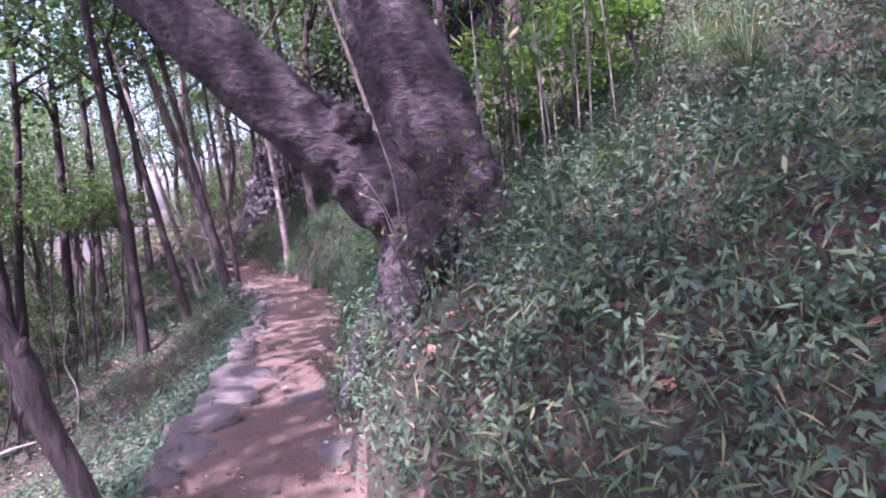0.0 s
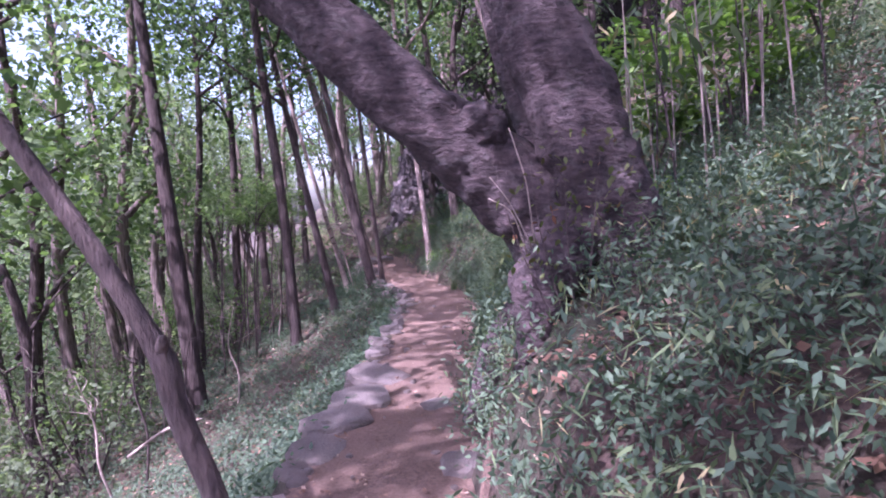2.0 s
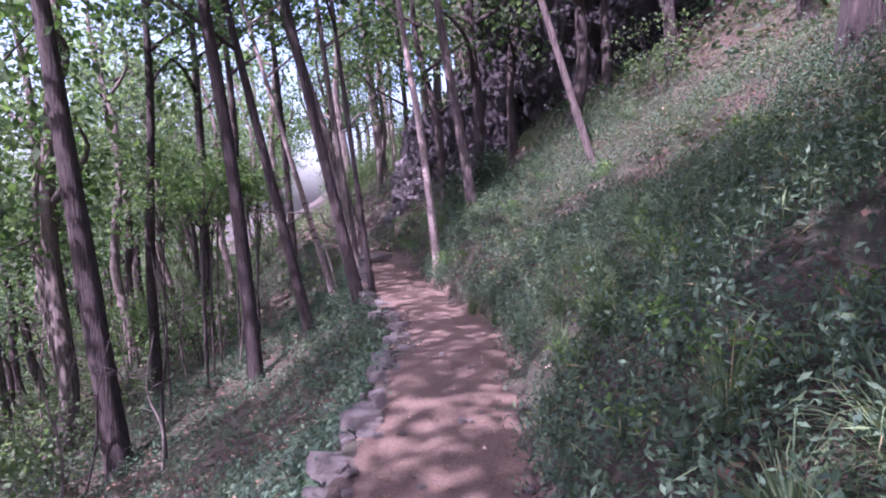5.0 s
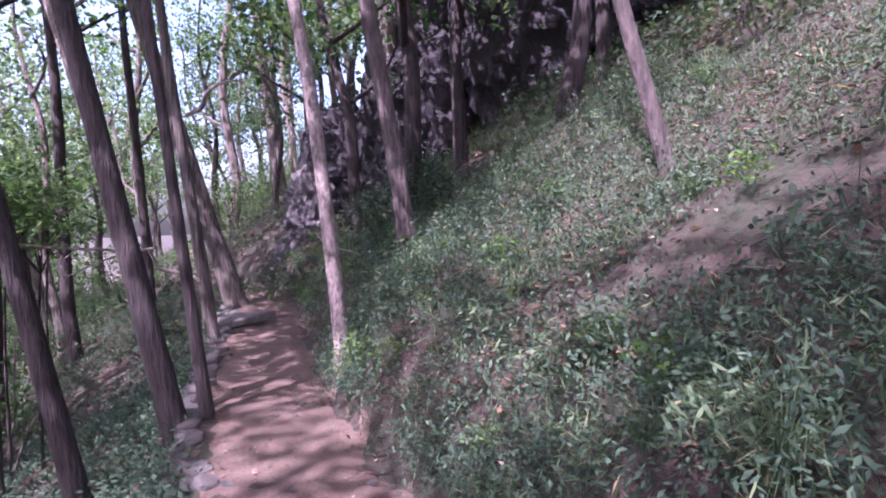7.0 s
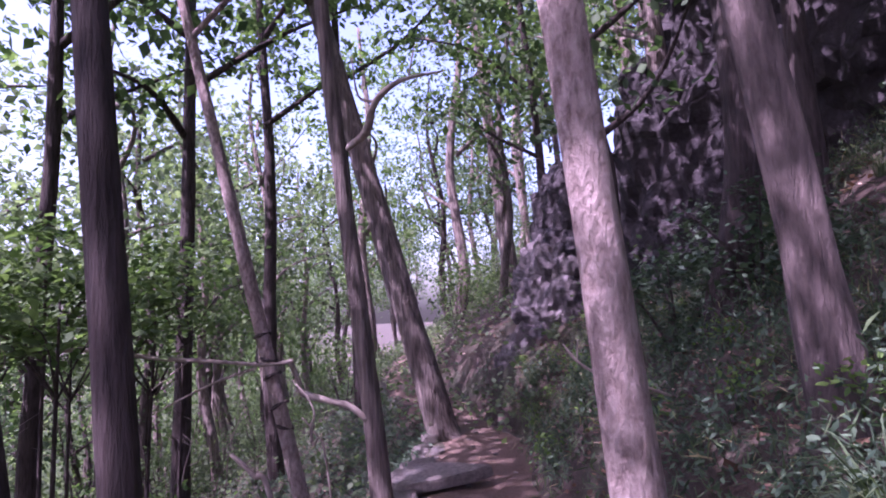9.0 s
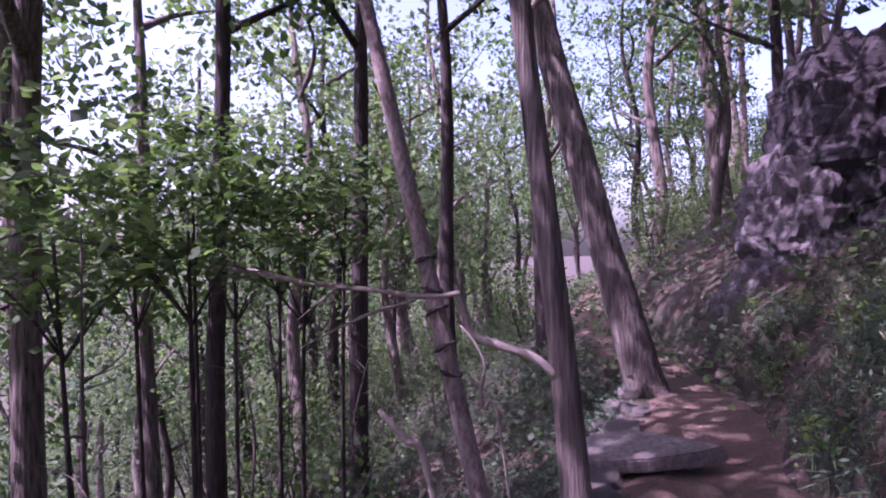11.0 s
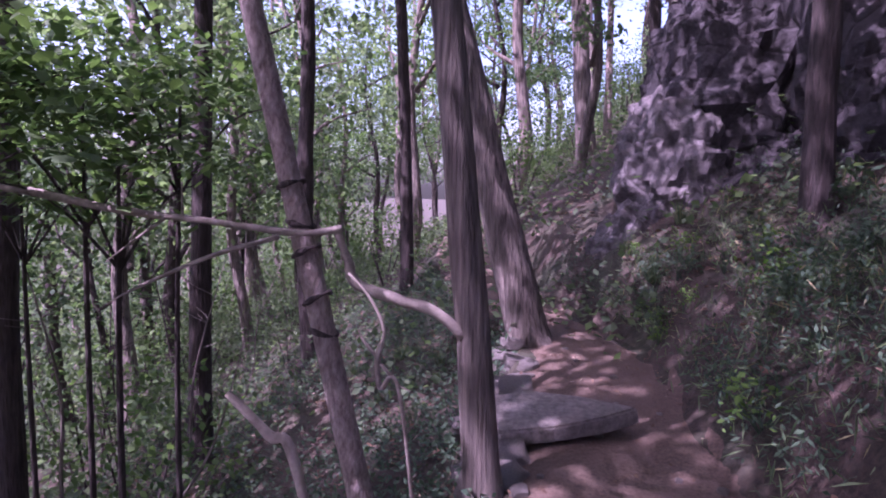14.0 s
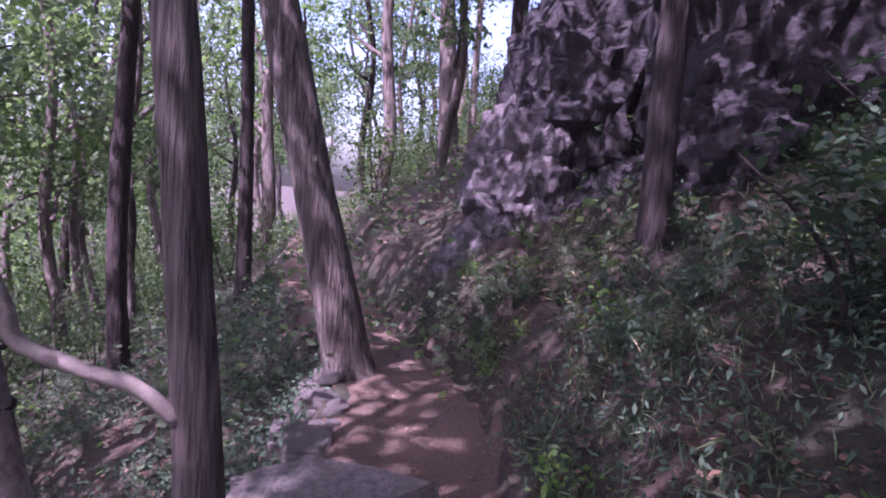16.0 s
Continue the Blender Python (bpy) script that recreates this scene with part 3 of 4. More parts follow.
# ---- stones along the outer edge of the trail ----
def flat_stone(name, seed, jag=0.28):
    bm = bmesh.new()
    bmesh.ops.create_icosphere(bm, subdivisions=2, radius=1)
    for v in bm.verts:
        d = v.co.normalized()
        q = Vector((d.x * 1.2 + seed, d.y * 1.2, d.z * 1.2))
        r = 1.0 + jag * noise.noise(q * 1.3) + 0.5 * jag * (noise.cell_vector(q * 1.9).x - 0.5)
        v.co = Vector((max(-0.8, min(0.8, d.x * r)), max(-0.75, min(0.75, d.y * r)), max(-0.62, min(0.55, d.z * r))))
    me = bpy.data.meshes.new(name)
    bm.to_mesh(me)
    bm.free()
    me.materials.append(STONE)
    return me


stones = [flat_stone("edging_stone", 4.7 * k) for k in range(6)]
y = 2.2
while y < 21.4:
    big_one = RNG.uniform() < 0.2
    s = RNG.uniform(0.12, 0.18) if big_one else RNG.uniform(0.05, 0.11)
    x = trail_x(y) - 0.56 + RNG.normal(0, 0.05)
    ob = new("edging_stone", stones[RNG.integers(6)])
    ob.matrix_basis = pose(x, y, land(x, y) - 0.02, RNG.normal(0, 8), RNG.normal(0, 8), RNG.uniform(0, 360)) @ Matrix.Diagonal((s, s * 1.1, s * RNG.uniform(0.45, 0.7), 1))
    tagged(ob, "rough grey stone set along the trail's outer edge", "stone", "edging stones")
    for _ in range(1):
        x2 = x + RNG.uniform(-0.24, 0.1)
        ob = new("edging_stone", stones[RNG.integers(6)])
        q = RNG.uniform(0.035, 0.09)
        ob.matrix_basis = pose(x2, y + RNG.uniform(-0.08, 0.08), land(x2, y) + 0.01, RNG.normal(0, 14), RNG.normal(0, 14), RNG.uniform(0, 360)) @ Matrix.Diagonal((q, q, q * 0.6, 1))
        tagged(ob, "rough grey stone set along the trail's outer edge", "stone", "edging stones")
    y += s * 1.6
for x, y, s, h in ((-1.05, 6.3, 0.2, 0.09), (-1.0, 6.75, 0.22, 0.1), (-0.88, 7.25, 0.26, 0.09), (-0.76, 7.8, 0.26, 0.09), (-0.2, 5.95, 0.15, 0.13), (-0.3, 7.0, 0.14, 0.06)):
    ob = new("flat_stone", stones[RNG.integers(6)])
    ob.matrix_basis = pose(x, y, land(x, y) + 0.0, RNG.normal(0, 5), RNG.normal(0, 5), RNG.uniform(0, 360)) @ Matrix.Diagonal((s, s * 1.3, h, 1))
    tagged(ob, "pale flat stone bedded in the trail", "stone")
# the broad slab and the little dry wall by the leaning tree
bm = bmesh.new()
outline = ((-0.45, -0.1), (-0.37, 0.16), (-0.12, 0.27), (0.18, 0.2), (0.5, 0.06), (0.32, -0.07), (0.05, -0.2), (-0.24, -0.27))
rim = [bm.verts.new((x, y, 0.015 * noise.noise(Vector((x * 5, y * 5, 3))))) for x, y in outline]
top = bm.faces.new(rim)
grown = bmesh.ops.extrude_face_region(bm, geom=[top])
for v in grown["geom"]:
    if isinstance(v, bmesh.types.BMVert):
        v.co = (v.co.x * 0.94 + 0.01, v.co.y * 0.94, 0.085 + 0.02 * v.co.x)
bmesh.ops.bevel(bm, geom=list(bm.edges), offset=0.012, segments=2, affect="EDGES")
bmesh.ops.recalc_face_normals(bm, faces=list(bm.faces))
me = bpy.data.meshes.new("stone_slab")
bm.to_mesh(me)
bm.free()
me.materials.append(STONE)
ob = new("stone_slab", me)
ob.matrix_basis = pose(-1.45, 19.0, 0.06, 6, -3, 4)
tagged(ob, "broad flat grey slab capping the trail wall", "stone")
for k in range(26):
    y = 18.5 + 2.6 * k / 26
    x = trail_x(y) - 0.66 + RNG.normal(0, 0.06)
    q = RNG.uniform(0.09, 0.17)
    ob = new("wall_stone", stones[RNG.integers(6)])
    ob.matrix_basis = pose(x, y, land(x, y) + RNG.uniform(-0.04, 0.07), RNG.normal(0, 8), RNG.normal(0, 8), RNG.uniform(0, 360)) @ Matrix.Diagonal((q, q * 1.2, q * 0.6, 1))
    tagged(ob, "grey stone of a low dry wall holding the trail", "stone", "wall stones")
for k in range(130):
    y = RNG.uniform(2, 22)
    x = trail_x(y) + RNG.uniform(-0.5, 0.5)
    q = RNG.uniform(0.01, 0.035)
    ob = new("pebble", stones[RNG.integers(6)])
    ob.matrix_basis = pose(x, y, land(x, y) + 0.02, 0, 0, RNG.uniform(0, 360)) @ Matrix.Diagonal((q, q, q * 0.7, 1))
    tagged(ob, "small stone lying on the dirt trail", "pebble", "pebbles")


# ---- dead wood ----
def dead_branch(name, points, label, mat=WOOD_DEAD, twigs=()):
    x, y, z, _ = points[0]
    thing = new(name)
    thing.location = (x, y, z)
    local = [(a - x, b - y, c - z, r) for a, b, c, r in points]
    piece("limb", mesh_of("limb", *tube(local, 9, 6, 0.25, x), mat, True), thing)
    for t in twigs:
        piece("twig", mesh_of("twig", *tube([(a - x, b - y, c - z, r) for a, b, c, r in t], 6, 4, 0.2, x), mat, True), thing)
    return tagged(thing, label, "branch")


dead_branch("fallen_log", ((-2.3, 18.2, 1.12, 0.016), (-2.24, 18.2, 0.99, 0.019), (-2.2, 18.2, 0.89, 0.026), (-2.0, 18.2, 0.83, 0.024), (-1.86, 18.22, 0.79, 0.024), (-1.74, 18.25, 0.69, 0.024)),
            "bleached dead bough propped against a trunk")
dead_branch("pale_bough", ((-1.83, 18.25, 2.66, 0.022), (-1.6, 18.0, 2.7, 0.03), (-1.5, 17.9, 2.86, 0.024), (-1.3, 17.85, 2.97, 0.016), (-1.0, 17.8, 2.98, 0.006)), "pale bare bough forking from a trunk", twigs=(((-1.5, 17.9, 2.86, 0.014), (-1.62, 17.9, 2.92, 0.008), (-1.66, 17.9, 3.2, 0.004)), ((-1.25, 17.85, 2.97, 0.009), (-1.2, 17.85, 3.2, 0.004))))
dead_branch("dead_branch", ((-2.2, 18.05, 1.13, 0.016), (-2.37, 18.0, 1.11, 0.014), (-2.76, 18.0, 1.14, 0.014), (-3.28, 18.0, 1.18, 0.018), (-3.79, 18.0, 1.25, 0.02), (-4.1, 18.0, 1.24, 0.01)), "bare grey branch held out from a leaning tree",
            twigs=(((-2.45, 18.0, 1.09, 0.01), (-2.74, 17.95, 1.0, 0.01), (-3.07, 17.9, 0.85, 0.006), (-3.2, 17.9, 0.78, 0.003)), ((-2.95, 18.0, 1.17, 0.009), (-3.1, 17.95, 1.05, 0.006), (-3.2, 17.9, 0.96, 0.003)), ((-2.9, 18.0, 1.16, 0.006), (-2.9, 18.0, 1.3, 0.003))))
dead_branch("dead_branch", ((-2.35, 17.5, 0.62, 0.012), (-2.2, 17.5, 0.5, 0.017), (-2.1, 17.5, 0.4, 0.018), (-1.9, 17.5, -0.5, 0.018)), "pale broken stick standing out of the slope")
dead_branch("dead_branch", ((-1.98, 17.62, 1.02, 0.004), (-1.9, 17.6, 0.95, 0.005), (-1.85, 17.6, 0.85, 0.006), (-1.87, 17.6, 0.76, 0.01), (-1.86, 17.6, 0.66, 0.009), (-1.79, 17.6, 0.63, 0.006), (-1.7, 17.65, -0.3, 0.006)), "small forked bleached twig standing on the slope", twigs=(((-1.87, 17.6, 0.76, 0.007), (-1.93, 17.6, 0.82, 0.004)), ((-1.86, 17.6, 0.74, 0.006), (-1.8, 17.6, 0.68, 0.004), (-1.76, 17.6, 0.66, 0.002))))
dead_branch("dead_branch", ((-0.33, 17.0, 1.26, 0.004), (-0.27, 17.0, 1.18, 0.007), (-0.18, 17.0, 1.12, 0.008), (0.0, 17.05, 1.06, 0.007), (0.15, 17.1, 1.0, 0.006)), "grey dead branch lying on the bank", twigs=(((-0.27, 17.0, 1.18, 0.005), (-0.26, 17.0, 1.28, 0.003)),))
dead_branch("dead_branch", ((1.4, 12.7, 1.18, 0.004), (1.65, 12.6, 1.16, 0.007), (1.9, 12.5, 1.24, 0.008), (2.3, 12.4, 1.35, 0.008)), "thin pale dead stick lying over the grass")
dead_branch("dead_branch", ((1.26, 5.82, 1.2, 0.012), (1.26, 5.82, 1.5, 0.008), (1.16, 5.8, 1.66, 0.004)), "pale cut twig sticking out of the bank", twigs=(((1.25, 5.82, 1.55, 0.006), (1.4, 5.82, 1.64, 0.004)), ((1.26, 5.82, 1.5, 0.006), (1.1, 5.8, 1.58, 0.004))))
dead_branch("dead_branch", ((-4.2, 10.6, -1.6, 0.02), (-3.6, 10.4, -1.2, 0.02), (-3.1, 10.3, -1.05, 0.008)), "bare dead branch on the leafy slope")

for line in (((0.02, 5.14, 1.22, 0.0035), (-0.03, 5.12, 1.33, 0.003), (-0.08, 5.1, 1.42, 0.0025), (-0.14, 5.1, 1.5, 0.002)),
                          ((0.03, 5.14, 1.24, 0.0035), (0.0, 5.1, 1.46, 0.003), (-0.03, 5.1, 1.58, 0.003), (-0.06, 5.1, 1.68, 0.002)),
                          ((0.0, 5.14, 1.2, 0.0035), (-0.06, 5.1, 1.36, 0.003), (-0.15, 5.08, 1.42, 0.002))):
    dead_branch("dry_twig", line, "thin pale dry twig caught in the fork of the great tree")

# ---- dry stalks and a bright bush above the trail ----
for k in range(20):
    x, y = RNG.uniform(0.72, 1.75), RNG.uniform(5.6, 6.8)
    st = new("dry_stalk")
    st.location = (x, y, land(x, y) - 0.05)
    h = RNG.uniform(0.9, 2.0)
    dx, dy = RNG.normal(-0.12, 0.14), RNG.normal(0, 0.1)
    piece("stem", mesh_of("stem", *tube([(0, 0, 0, 0.007), (dx * 0.4, dy * 0.4, h * 0.5, 0.006), (dx, dy, h, 0.002)], 6, 4, 0.1, k), WOOD_DEAD if k % 3 else BARK_DARK, True), st)
    cs = [(dx * q, dy * q, h * q) for q in (0.55, 0.7, 0.85, 1.0)]
    piece("foliage", leaf_mesh("foliage", *leaf_cloud(RNG, cs, 26, (0.1, 0.1, 0.08), 0.13, 0.6, 0.4, 0.1), GRASS), st)
    tagged(st, "thin cane-like stalk with narrow leaves on the bank", "plant", "stalks")
for x, y, s, tint, label in ((2.2, 7.6, 0.75, BRIGHT, "bright green young bush on the bank"), (2.8, 8.3, 0.8, BRIGHT, "bright green young bush on the bank"), (1.7, 8.2, 0.6, BRIGHT, "bright green young bush on the bank"), (0.45, 18.7, 0.4, HERB, "dark green feathery bush on the shaded bank"), (0.9, 18.2, 0.45, HERB, "dark green feathery bush on the shaded bank"), (0.95, 19.2, 0.4, HERB, "dark green feathery bush on the shaded bank")):
    sh = new("young_bush")
    z = land(x, y)
    sh.location = (x, y, z)
    for g in (0.2, 1.6, 3.0, 4.5):
        piece("stem", mesh_of("stem", *tube([(0, 0, -0.1, 0.014), (math.cos(g) * 0.2, math.sin(g) * 0.2, s * 0.8, 0.01), (math.cos(g) * 0.5, math.sin(g) * 0.5, s * 1.5, 0.003)], 6, 3), BARK_DARK, True), sh)
    piece("foliage", leaf_mesh("foliage", *leaf_cloud(RNG, crown_centres(RNG, 30, (0, 0, 0.9 if tint is BRIGHT else 0.4), (s, s, s * 0.8)), 1300, (0.14, 0.14, 0.07), 0.085 if tint is BRIGHT else 0.05, 0.35), tint), sh)
    tagged(sh, label, "shrub")

# sprays of oak leaves that hang before the left-hand trunks
for x, y, z, n in ((-3.4, 18.2, 1.45, 700), (-3.9, 18.5, 1.75, 800), (-4.3, 17.6, 1.6, 700), (-3.6, 18.9, 1.95, 800), (-4.7, 18.8, 1.5, 700), (-3.4, 17.3, 1.6, 620), (-3.9, 16.9, 1.45, 620), (-4.1, 17.9, 2.0, 620), (-3.7, 16.0, 1.9, 500), (-4.6, 16.6, 1.7, 500)):
    sp = new("oak_sapling")
    g = land(x - 0.3, y + 0.3)
    sp.location = (x - 0.3, y + 0.3, g)
    h = z - g
    piece("stem", mesh_of("stem", *tube([(0, 0, -0.1, 0.022), (0.08, -0.1, h * 0.5, 0.018), (0.3, -0.3, h, 0.008)], 7, 5, 0.1, x), BARK_DARK, True), sp)
    for q in range(5):
        a = RNG.uniform(0, 6.28)
        piece("branch", mesh_of("branch", *tube([(0.2, -0.2, h * 0.8, 0.01), (0.2 + 0.3 * math.cos(a), -0.2 + 0.3 * math.sin(a), h * 0.92, 0.006), (0.2 + 0.6 * math.cos(a), -0.2 + 0.6 * math.sin(a), h * 0.95, 0.003)], 5, 3), BARK_DARK, True), sp)
    piece("foliage", leaf_mesh("foliage", *leaf_cloud(RNG, crown_centres(RNG, 24, (0.25, -0.25, h), (0.55, 0.55, 0.4)), n, (0.12, 0.12, 0.05), 0.075, 0.35), OAK_SUNLIT), sp)
    tagged(sp, "oak sapling with flat sprays of green leaves", "tree")


# ---- herbs, grass and leaf litter ----
def weed_proto(k):
    w = new("weed")
    n = 5 + k
    for q in range(n):
        a, h, r = RNG.uniform(0, 6.28), RNG.uniform(0.12, 0.3), RNG.uniform(0.04, 0.14)
        piece("stem", mesh_of("stem", *tube([(0, 0, -0.03, 0.004), (math.cos(a) * r * 0.5, math.sin(a) * r * 0.5, h * 0.6, 0.003), (math.cos(a) * r, math.sin(a) * r, h, 0.0015)], 4, 2), HERB, True), w)
    cs = [(RNG.normal(0, 0.08), RNG.normal(0, 0.08), RNG.uniform(0.08, 0.28)) for _ in range(12)]
    piece("foliage", leaf_mesh("foliage", *leaf_cloud(RNG, cs, 120, (0.05, 0.05, 0.03), (0.034, 0.042, 0.05, 0.038)[k], 0.5, 0.15, (0.22, 0.32, 0.13, 0.26)[k]), (HERB, HERB, GRASS, BRIGHT)[k]), w)
    return tagged(w, "leafy green weed growing on the bank", "plant", "weeds")


def tussock_proto(n, length):
    t = new("grass_tussock")
    vs, fs = [], []
    for q in range(n):
        a, r = RNG.uniform(0, 6.28), RNG.uniform(0.0, 0.05)
        l, lift = length * RNG.uniform(0.5, 1.25), RNG.uniform(0.6, 2.2)
        px = np.array([math.cos(a), math.sin(a)])
        side = np.array([-px[1], px[0]]) * RNG.uniform(0.002, 0.004)
        for j in range(5):
            v = j / 4
            out = r + l * (0.25 + 0.5 * v) * v
            zz = l * lift * (v - 0.75 * v * v)
            for sgn in (-1, 1):
                vs.append((*(px * out + sgn * side * (1 - v * 0.9)), zz))
        b = len(vs) - 10
        for j in range(4):
            i = b + 2 * j
            fs += [(i, i + 1, i + 3), (i, i + 3, i + 2)]
    piece("grass", leaf_mesh("grass", np.array(vs), np.array(fs), GRASS), t)
    return tagged(t, "arching tuft of long green grass", "grass tuft", "grass tufts")


def put(proto, x, y, s, sink=0.0):
    ob = copy_thing(proto, pose(x, y, 0))
    ob.matrix_basis = pose(x, y, land(x, y) - sink, RNG.normal(0, 7), RNG.normal(0, 7) - 12, RNG.uniform(0, 360)) @ Matrix.Scale(s, 4)
    return ob


weeds = [weed_proto(k) for k in range(4)]
for k, w in enumerate(weeds):
    w.location = (1.3 + 0.3 * k, 8.0 + k, land(1.3 + 0.3 * k, 8.0 + k))
tufts = [tussock_proto(190, 0.42), tussock_proto(110, 0.3)]
for k, t in enumerate(tufts):
    t.location = (0.7, 9.6 + 1.5 * k, land(0.7, 9.6 + 1.5 * k))
for k in range(190):
    y = RNG.uniform(2.5, 22)
    x = trail_x(y) + 0.55 + abs(RNG.normal(0, 0.7))
    if (x - 0.3) ** 2 + (y - 5.2) ** 2 > 0.35:
        put(weeds[RNG.integers(4)], x, y, RNG.uniform(0.5, 1.0))
for k in range(60):
    y = RNG.uniform(2.5, 22)
    put(weeds[RNG.integers(3)], trail_x(y) - 0.8 - abs(RNG.normal(0, 0.8)), y, RNG.uniform(0.45, 0.9))
for x, y, s in ((0.02, 6.4, 0.8), (0.18, 6.8, 0.9), (-0.06, 5.95, 0.7), (0.22, 6.2, 0.8), (0.1, 7.3, 0.8), (-0.02, 5.3, 0.45), (1.9, 4.3, 1.0), (0.5, 9.9, 0.9), (0.95, 9.3, 1.1), (0.75, 9.75, 1.2), (1.1, 9.9, 1.1), (0.6, 9.2, 1.0), (1.25, 9.4, 1.0), (0.85, 10.2, 1.0), (1.6, 9.8, 1.1), (0.45, 11.2, 0.8), (0.9, 11.9, 0.9), (0.4, 12.4, 0.8), (0.62, 10.4, 0.8), (2.5, 6.3, 1.2), (1.9, 5.2, 1.2), (2.2, 5.6, 1.0), (0.35, 6.9, 1.0), (0.4, 7.3, 0.9), (0.5, 7.8, 0.9), (1.5, 11.5, 1.0), (1.3, 10.8, 1.0), (-0.95, 12.9, 0.8), (-1.1, 13.4, 0.8), (0.2, 13.0, 0.8)):
    put(tufts[0], x, y, s)
for k in range(46):
    y = RNG.uniform(3, 23)
    put(tufts[1], trail_x(y) + RNG.uniform(0.7, 3.5), y, RNG.uniform(0.6, 1.2))
for k in range(26):
    y = RNG.uniform(3, 23)
    put(tufts[1], trail_x(y) - RNG.uniform(0.75, 2.2), y, RNG.uniform(0.5, 1.0))


BARE = ((1.2, 4.95, 0.6, 0.32), (1.9, 6.35, 1.1, 0.4), (0.1, 4.8, 0.25, 0.35), (2.3, 11.8, 0.6, 0.5), (0.1, 17.6, 0.55, 0.7), (0.9, 13.6, 0.3, 0.3), (-2.05, 18.9, 0.45, 0.6), (-1.5, 12.2, 0.45, 0.5))


def on_bare(x, y):
    return any(((x - a) / c) ** 2 + ((y - b) / d) ** 2 < 1 + 0.6 * noise.noise(Vector((x * 4, y * 4, 2.2))) for a, b, c, d in BARE)


def undergrowth(name, count, us, ys, size, lift, mat, label, bare, slim=0.38, flat=0.45, power=1.0, per=12, spread=0.09):
    """One sheet of small leaves over part of the slope, left open where the noise is high."""
    cs = []
    while len(cs) < count // per:
        y = RNG.uniform(*ys)
        u = us[0] + (us[1] - us[0]) * RNG.uniform() ** power
        x = trail_x(y) + u
        if noise.noise(Vector((x * 0.8, y * 0.8, 11.0))) > bare or (mat is not LITTER and on_bare(x, y) and RNG.uniform() < 0.7):
            continue
        cs.append((x, y, land(x, y) + abs(RNG.normal(0, 1)) * lift + 0.02))
    vs, fs = leaf_cloud(RNG, cs, count, (spread, spread, lift * 0.6), size, flat, 0.1, slim, True)
    ob = new(name, leaf_mesh(name, vs, fs, mat))
    return tagged(ob, label, "undergrowth", kind="stuff")


undergrowth("bank_herbs", 210000, (0.54, 3.8), (1, 16), 0.032, 0.10, HERB, "dense low green herbs covering the uphill bank", 0.3, slim=0.17, flat=0.65, power=1.5)
undergrowth("shaded_herbs", 34000, (0.6, 4.5), (16, 24), 0.04, 0.1, HERB, "patchy low herbs on the shaded bank", -0.02, slim=0.15, flat=0.6, power=1.3)
undergrowth("bank_grass", 60000, (0.56, 5.0), (1, 22), 0.085, 0.07, GRASS, "fine grass mixed into the uphill bank", 0.25, slim=0.035, flat=0.7, power=1.3)
undergrowth("slope_herbs", 130000, (-0.66, -6.5), (1, 26), 0.05, 0.08, HERB, "low green herbs on the slope below the trail", 0.5, slim=0.18, power=1.7)
undergrowth("upper_herbs", 30000, (4.0, 14.0), (0, 26), 0.08, 0.12, HERB, "green undergrowth higher on the hillside", 0.1, spread=0.2)
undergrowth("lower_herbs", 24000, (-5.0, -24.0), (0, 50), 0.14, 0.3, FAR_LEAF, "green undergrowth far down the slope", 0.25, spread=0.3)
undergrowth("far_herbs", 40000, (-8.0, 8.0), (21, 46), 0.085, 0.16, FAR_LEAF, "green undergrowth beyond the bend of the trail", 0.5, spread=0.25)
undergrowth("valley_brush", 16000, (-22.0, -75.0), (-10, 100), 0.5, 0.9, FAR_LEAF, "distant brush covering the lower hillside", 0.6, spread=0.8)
undergrowth("leaf_litter", 9000, (-0.6, -6.0), (1, 26), 0.055, 0.008, LITTER, "dry brown fallen leaves on the lower slope", 0.9, slim=0.36, flat=0.25, per=2, spread=0.05)
undergrowth("bank_litter", 9000, (0.6, 6.0), (1, 26), 0.055, 0.008, LITTER, "dry brown fallen leaves strewn over the ground", 0.9, slim=0.36, flat=0.25, per=2, spread=0.05)
undergrowth("trail_litter", 2600, (-0.5, 0.5), (1, 24), 0.03, 0.004, LITTER, "dry leaves and crumbs on the trail", 0.9, slim=0.25, flat=0.2, per=1, spread=0.02)

cs = []
for a, b, c, d in BARE:
    for _ in range(int(700 * c * d) + 60):
        g, r = RNG.uniform(0, 6.28), RNG.uniform(0, 1.1) ** 0.6
        cs.append((a + c * r * math.cos(g), b + d * r * math.sin(g)))
cs = [(x, y, land(x, y) + 0.012) for x, y in cs]
tagged(new("russet_litter", leaf_mesh("russet_litter", *leaf_cloud(RNG, cs, len(cs) * 2, (0.03, 0.03, 0.006), 0.032, 0.3, 0.0, 0.34), LITTER)), "russet fallen leaves on bare reddish earth", "leaf litter", kind="stuff")

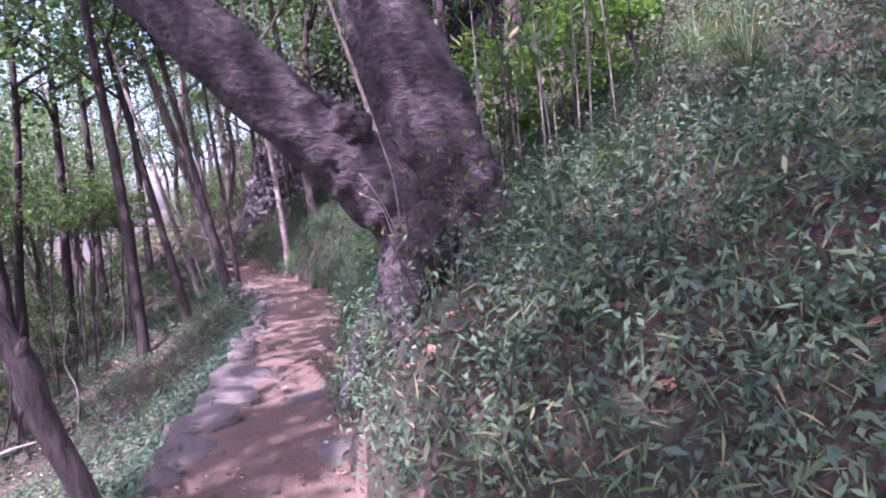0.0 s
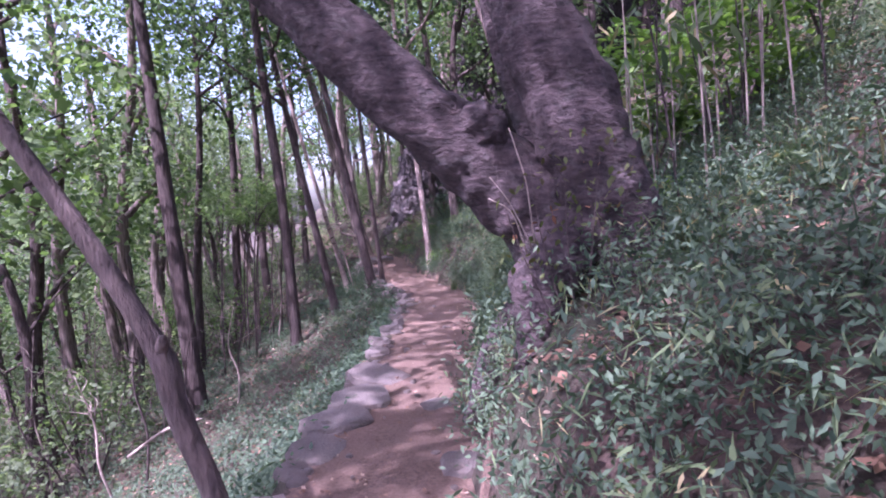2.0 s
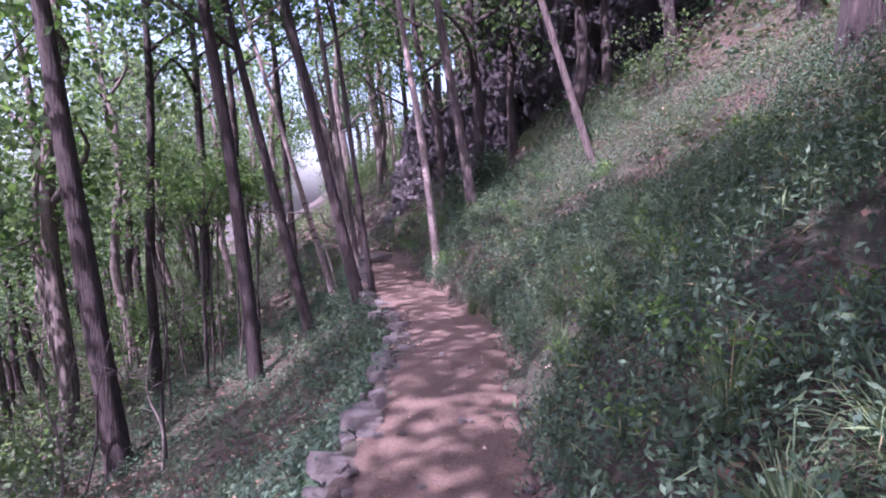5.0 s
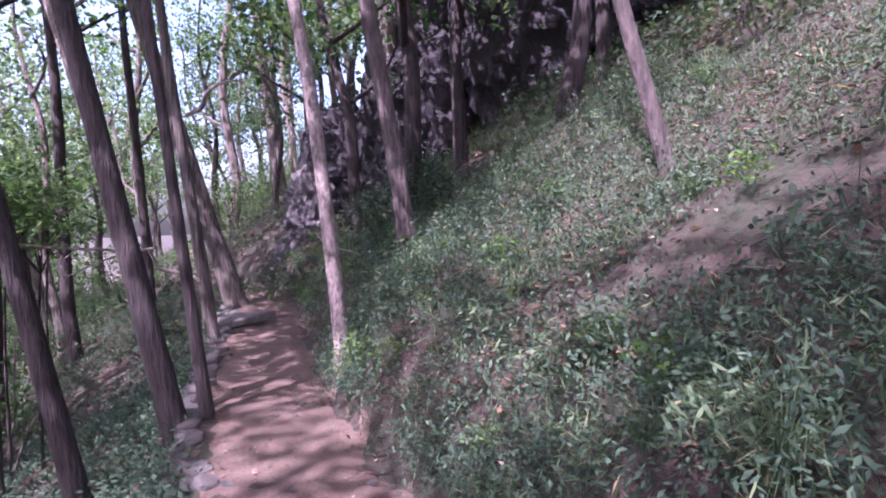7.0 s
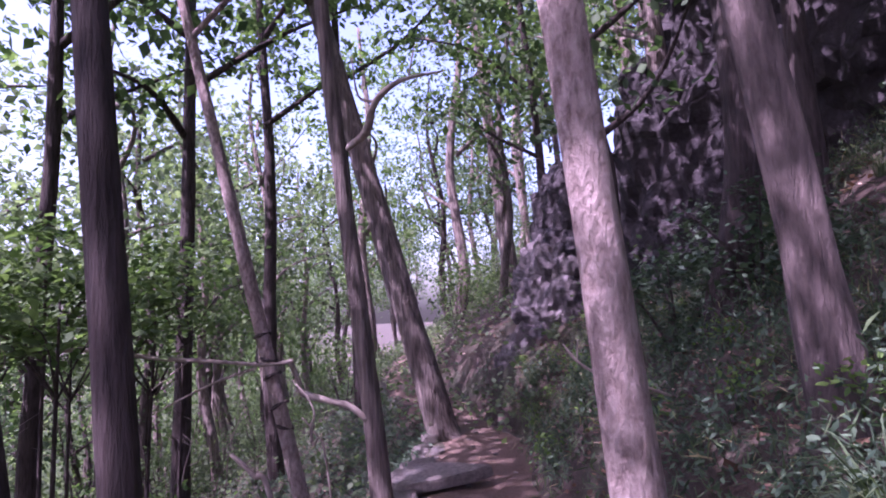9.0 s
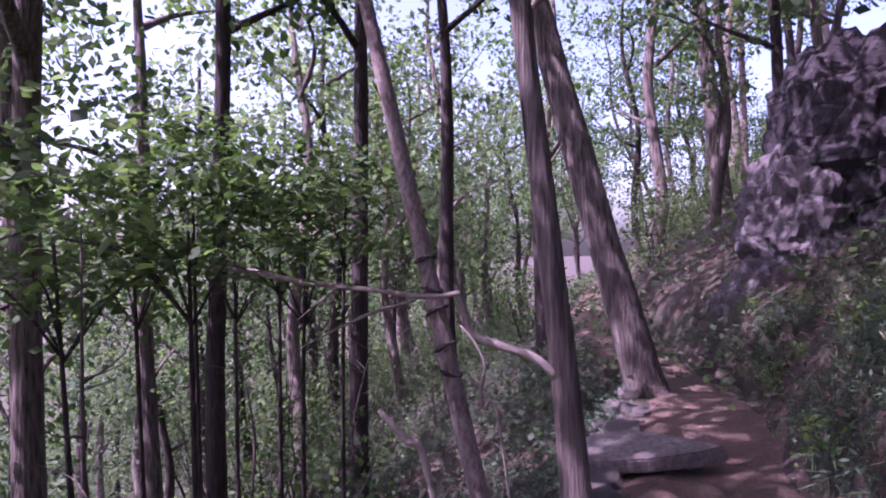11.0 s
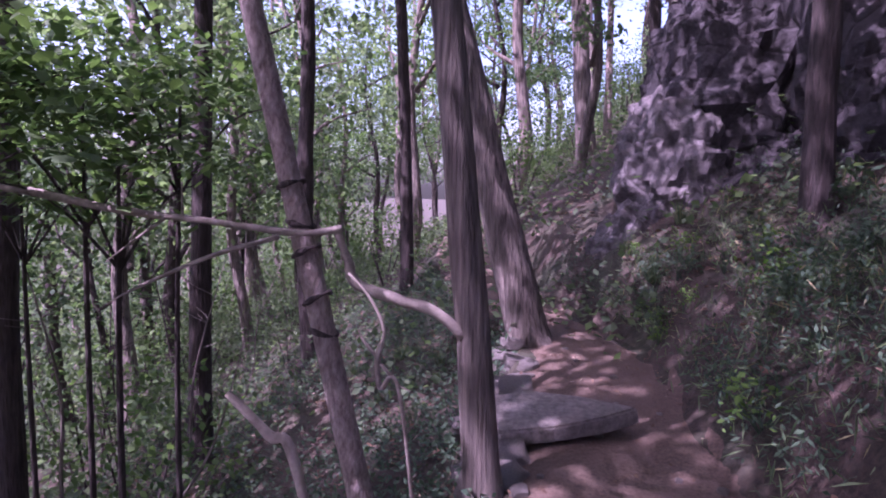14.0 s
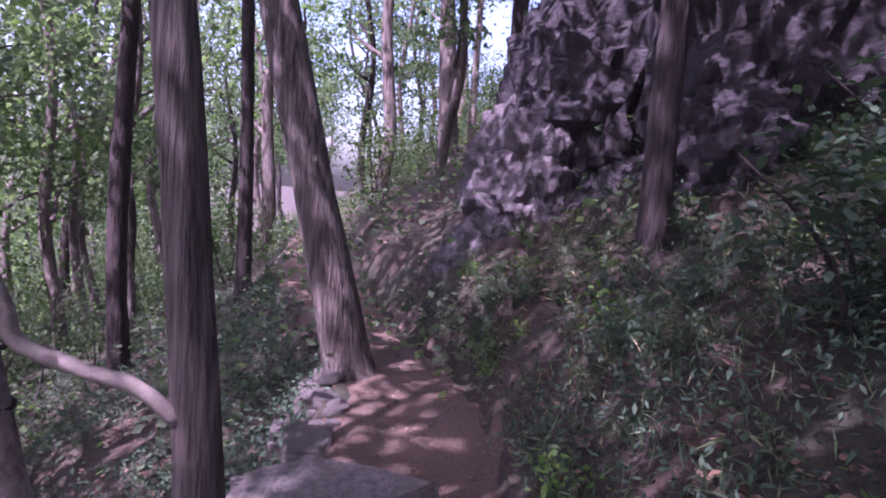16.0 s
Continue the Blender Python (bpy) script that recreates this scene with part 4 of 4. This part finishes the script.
# a climber with yellowing leaves at the foot of the great tree
vine = new("climbing_plant")
vine.location = (0.2, 5.12, land(0.2, 5.12))
for k in range(6):
    a = -0.25 + 0.1 * k
    piece("stem", mesh_of("stem", *tube([(a * 0.4, 0, -0.05, 0.004), (a, -0.02, 0.3, 0.003), (a * 1.4 + 0.03, 0.03, 0.6, 0.001)], 5, 4), BARK_DARK, True), vine)
piece("foliage", leaf_mesh("foliage", *leaf_cloud(RNG, crown_centres(RNG, 16, (0, 0, 0.4), (0.26, 0.1, 0.36)), 220, (0.06, 0.05, 0.06), 0.03, 0.6, 0.5, 0.3), leafy("vine_leaf", (0.06, 0.045, 0.02), (0.10, 0.14, 0.04), (0.18, 0.08, 0.04))), vine)
tagged(vine, "climbing plant with green and brown leaves at a tree foot", "plant")

# bare thin saplings and twiggy dead stems on the slope below
for k in range(3):
    st = new("bare_sapling")
    h = (2.6, 3.2, 1.7)[k]
    line = [(0, 0, -0.1, 0.02), (0.08, 0.02, h * 0.3, 0.017), (-0.03, -0.04, h * 0.6, 0.012), (0.1, 0.05, h, 0.004)]
    piece("trunk", mesh_of("trunk", *tube(line, 6, 5, 0.2, k), (BARK_DARK, BARK_STRIPED, WOOD_DEAD)[k], True), st)
    for q in range(7):
        a, z = RNG.uniform(0, 6.28), h * RNG.uniform(0.3, 0.9)
        l = RNG.uniform(0.25, 0.7)
        piece("twig", mesh_of("twig", *tube([(0.02, 0, z, 0.007), (math.cos(a) * l * 0.5, math.sin(a) * l * 0.5, z + l * 0.2, 0.004), (math.cos(a + 0.4) * l, math.sin(a + 0.4) * l, z + l * 0.5, 0.0015)], 4, 3), (BARK_DARK, BARK_STRIPED, WOOD_DEAD)[k], True), st)
    st.location = (-4.2 - k, 11.0 + 3.0 * k, land(-4.2 - k, 11.0 + 3.0 * k))
    tagged(st, "thin bare sapling with twiggy branches on the slope", "sapling", "bare saplings")
    for q in range(11):
        y = RNG.uniform(7, 26)
        x = trail_x(y) - RNG.uniform(2.3, 8.5)
        ob = copy_thing(st, pose(x, y, 0))
        ob.matrix_basis = pose(x, y, land(x, y), RNG.normal(0, 9), RNG.normal(0, 12), RNG.uniform(0, 360)) @ Matrix.Scale(RNG.uniform(0.7, 1.2), 4)
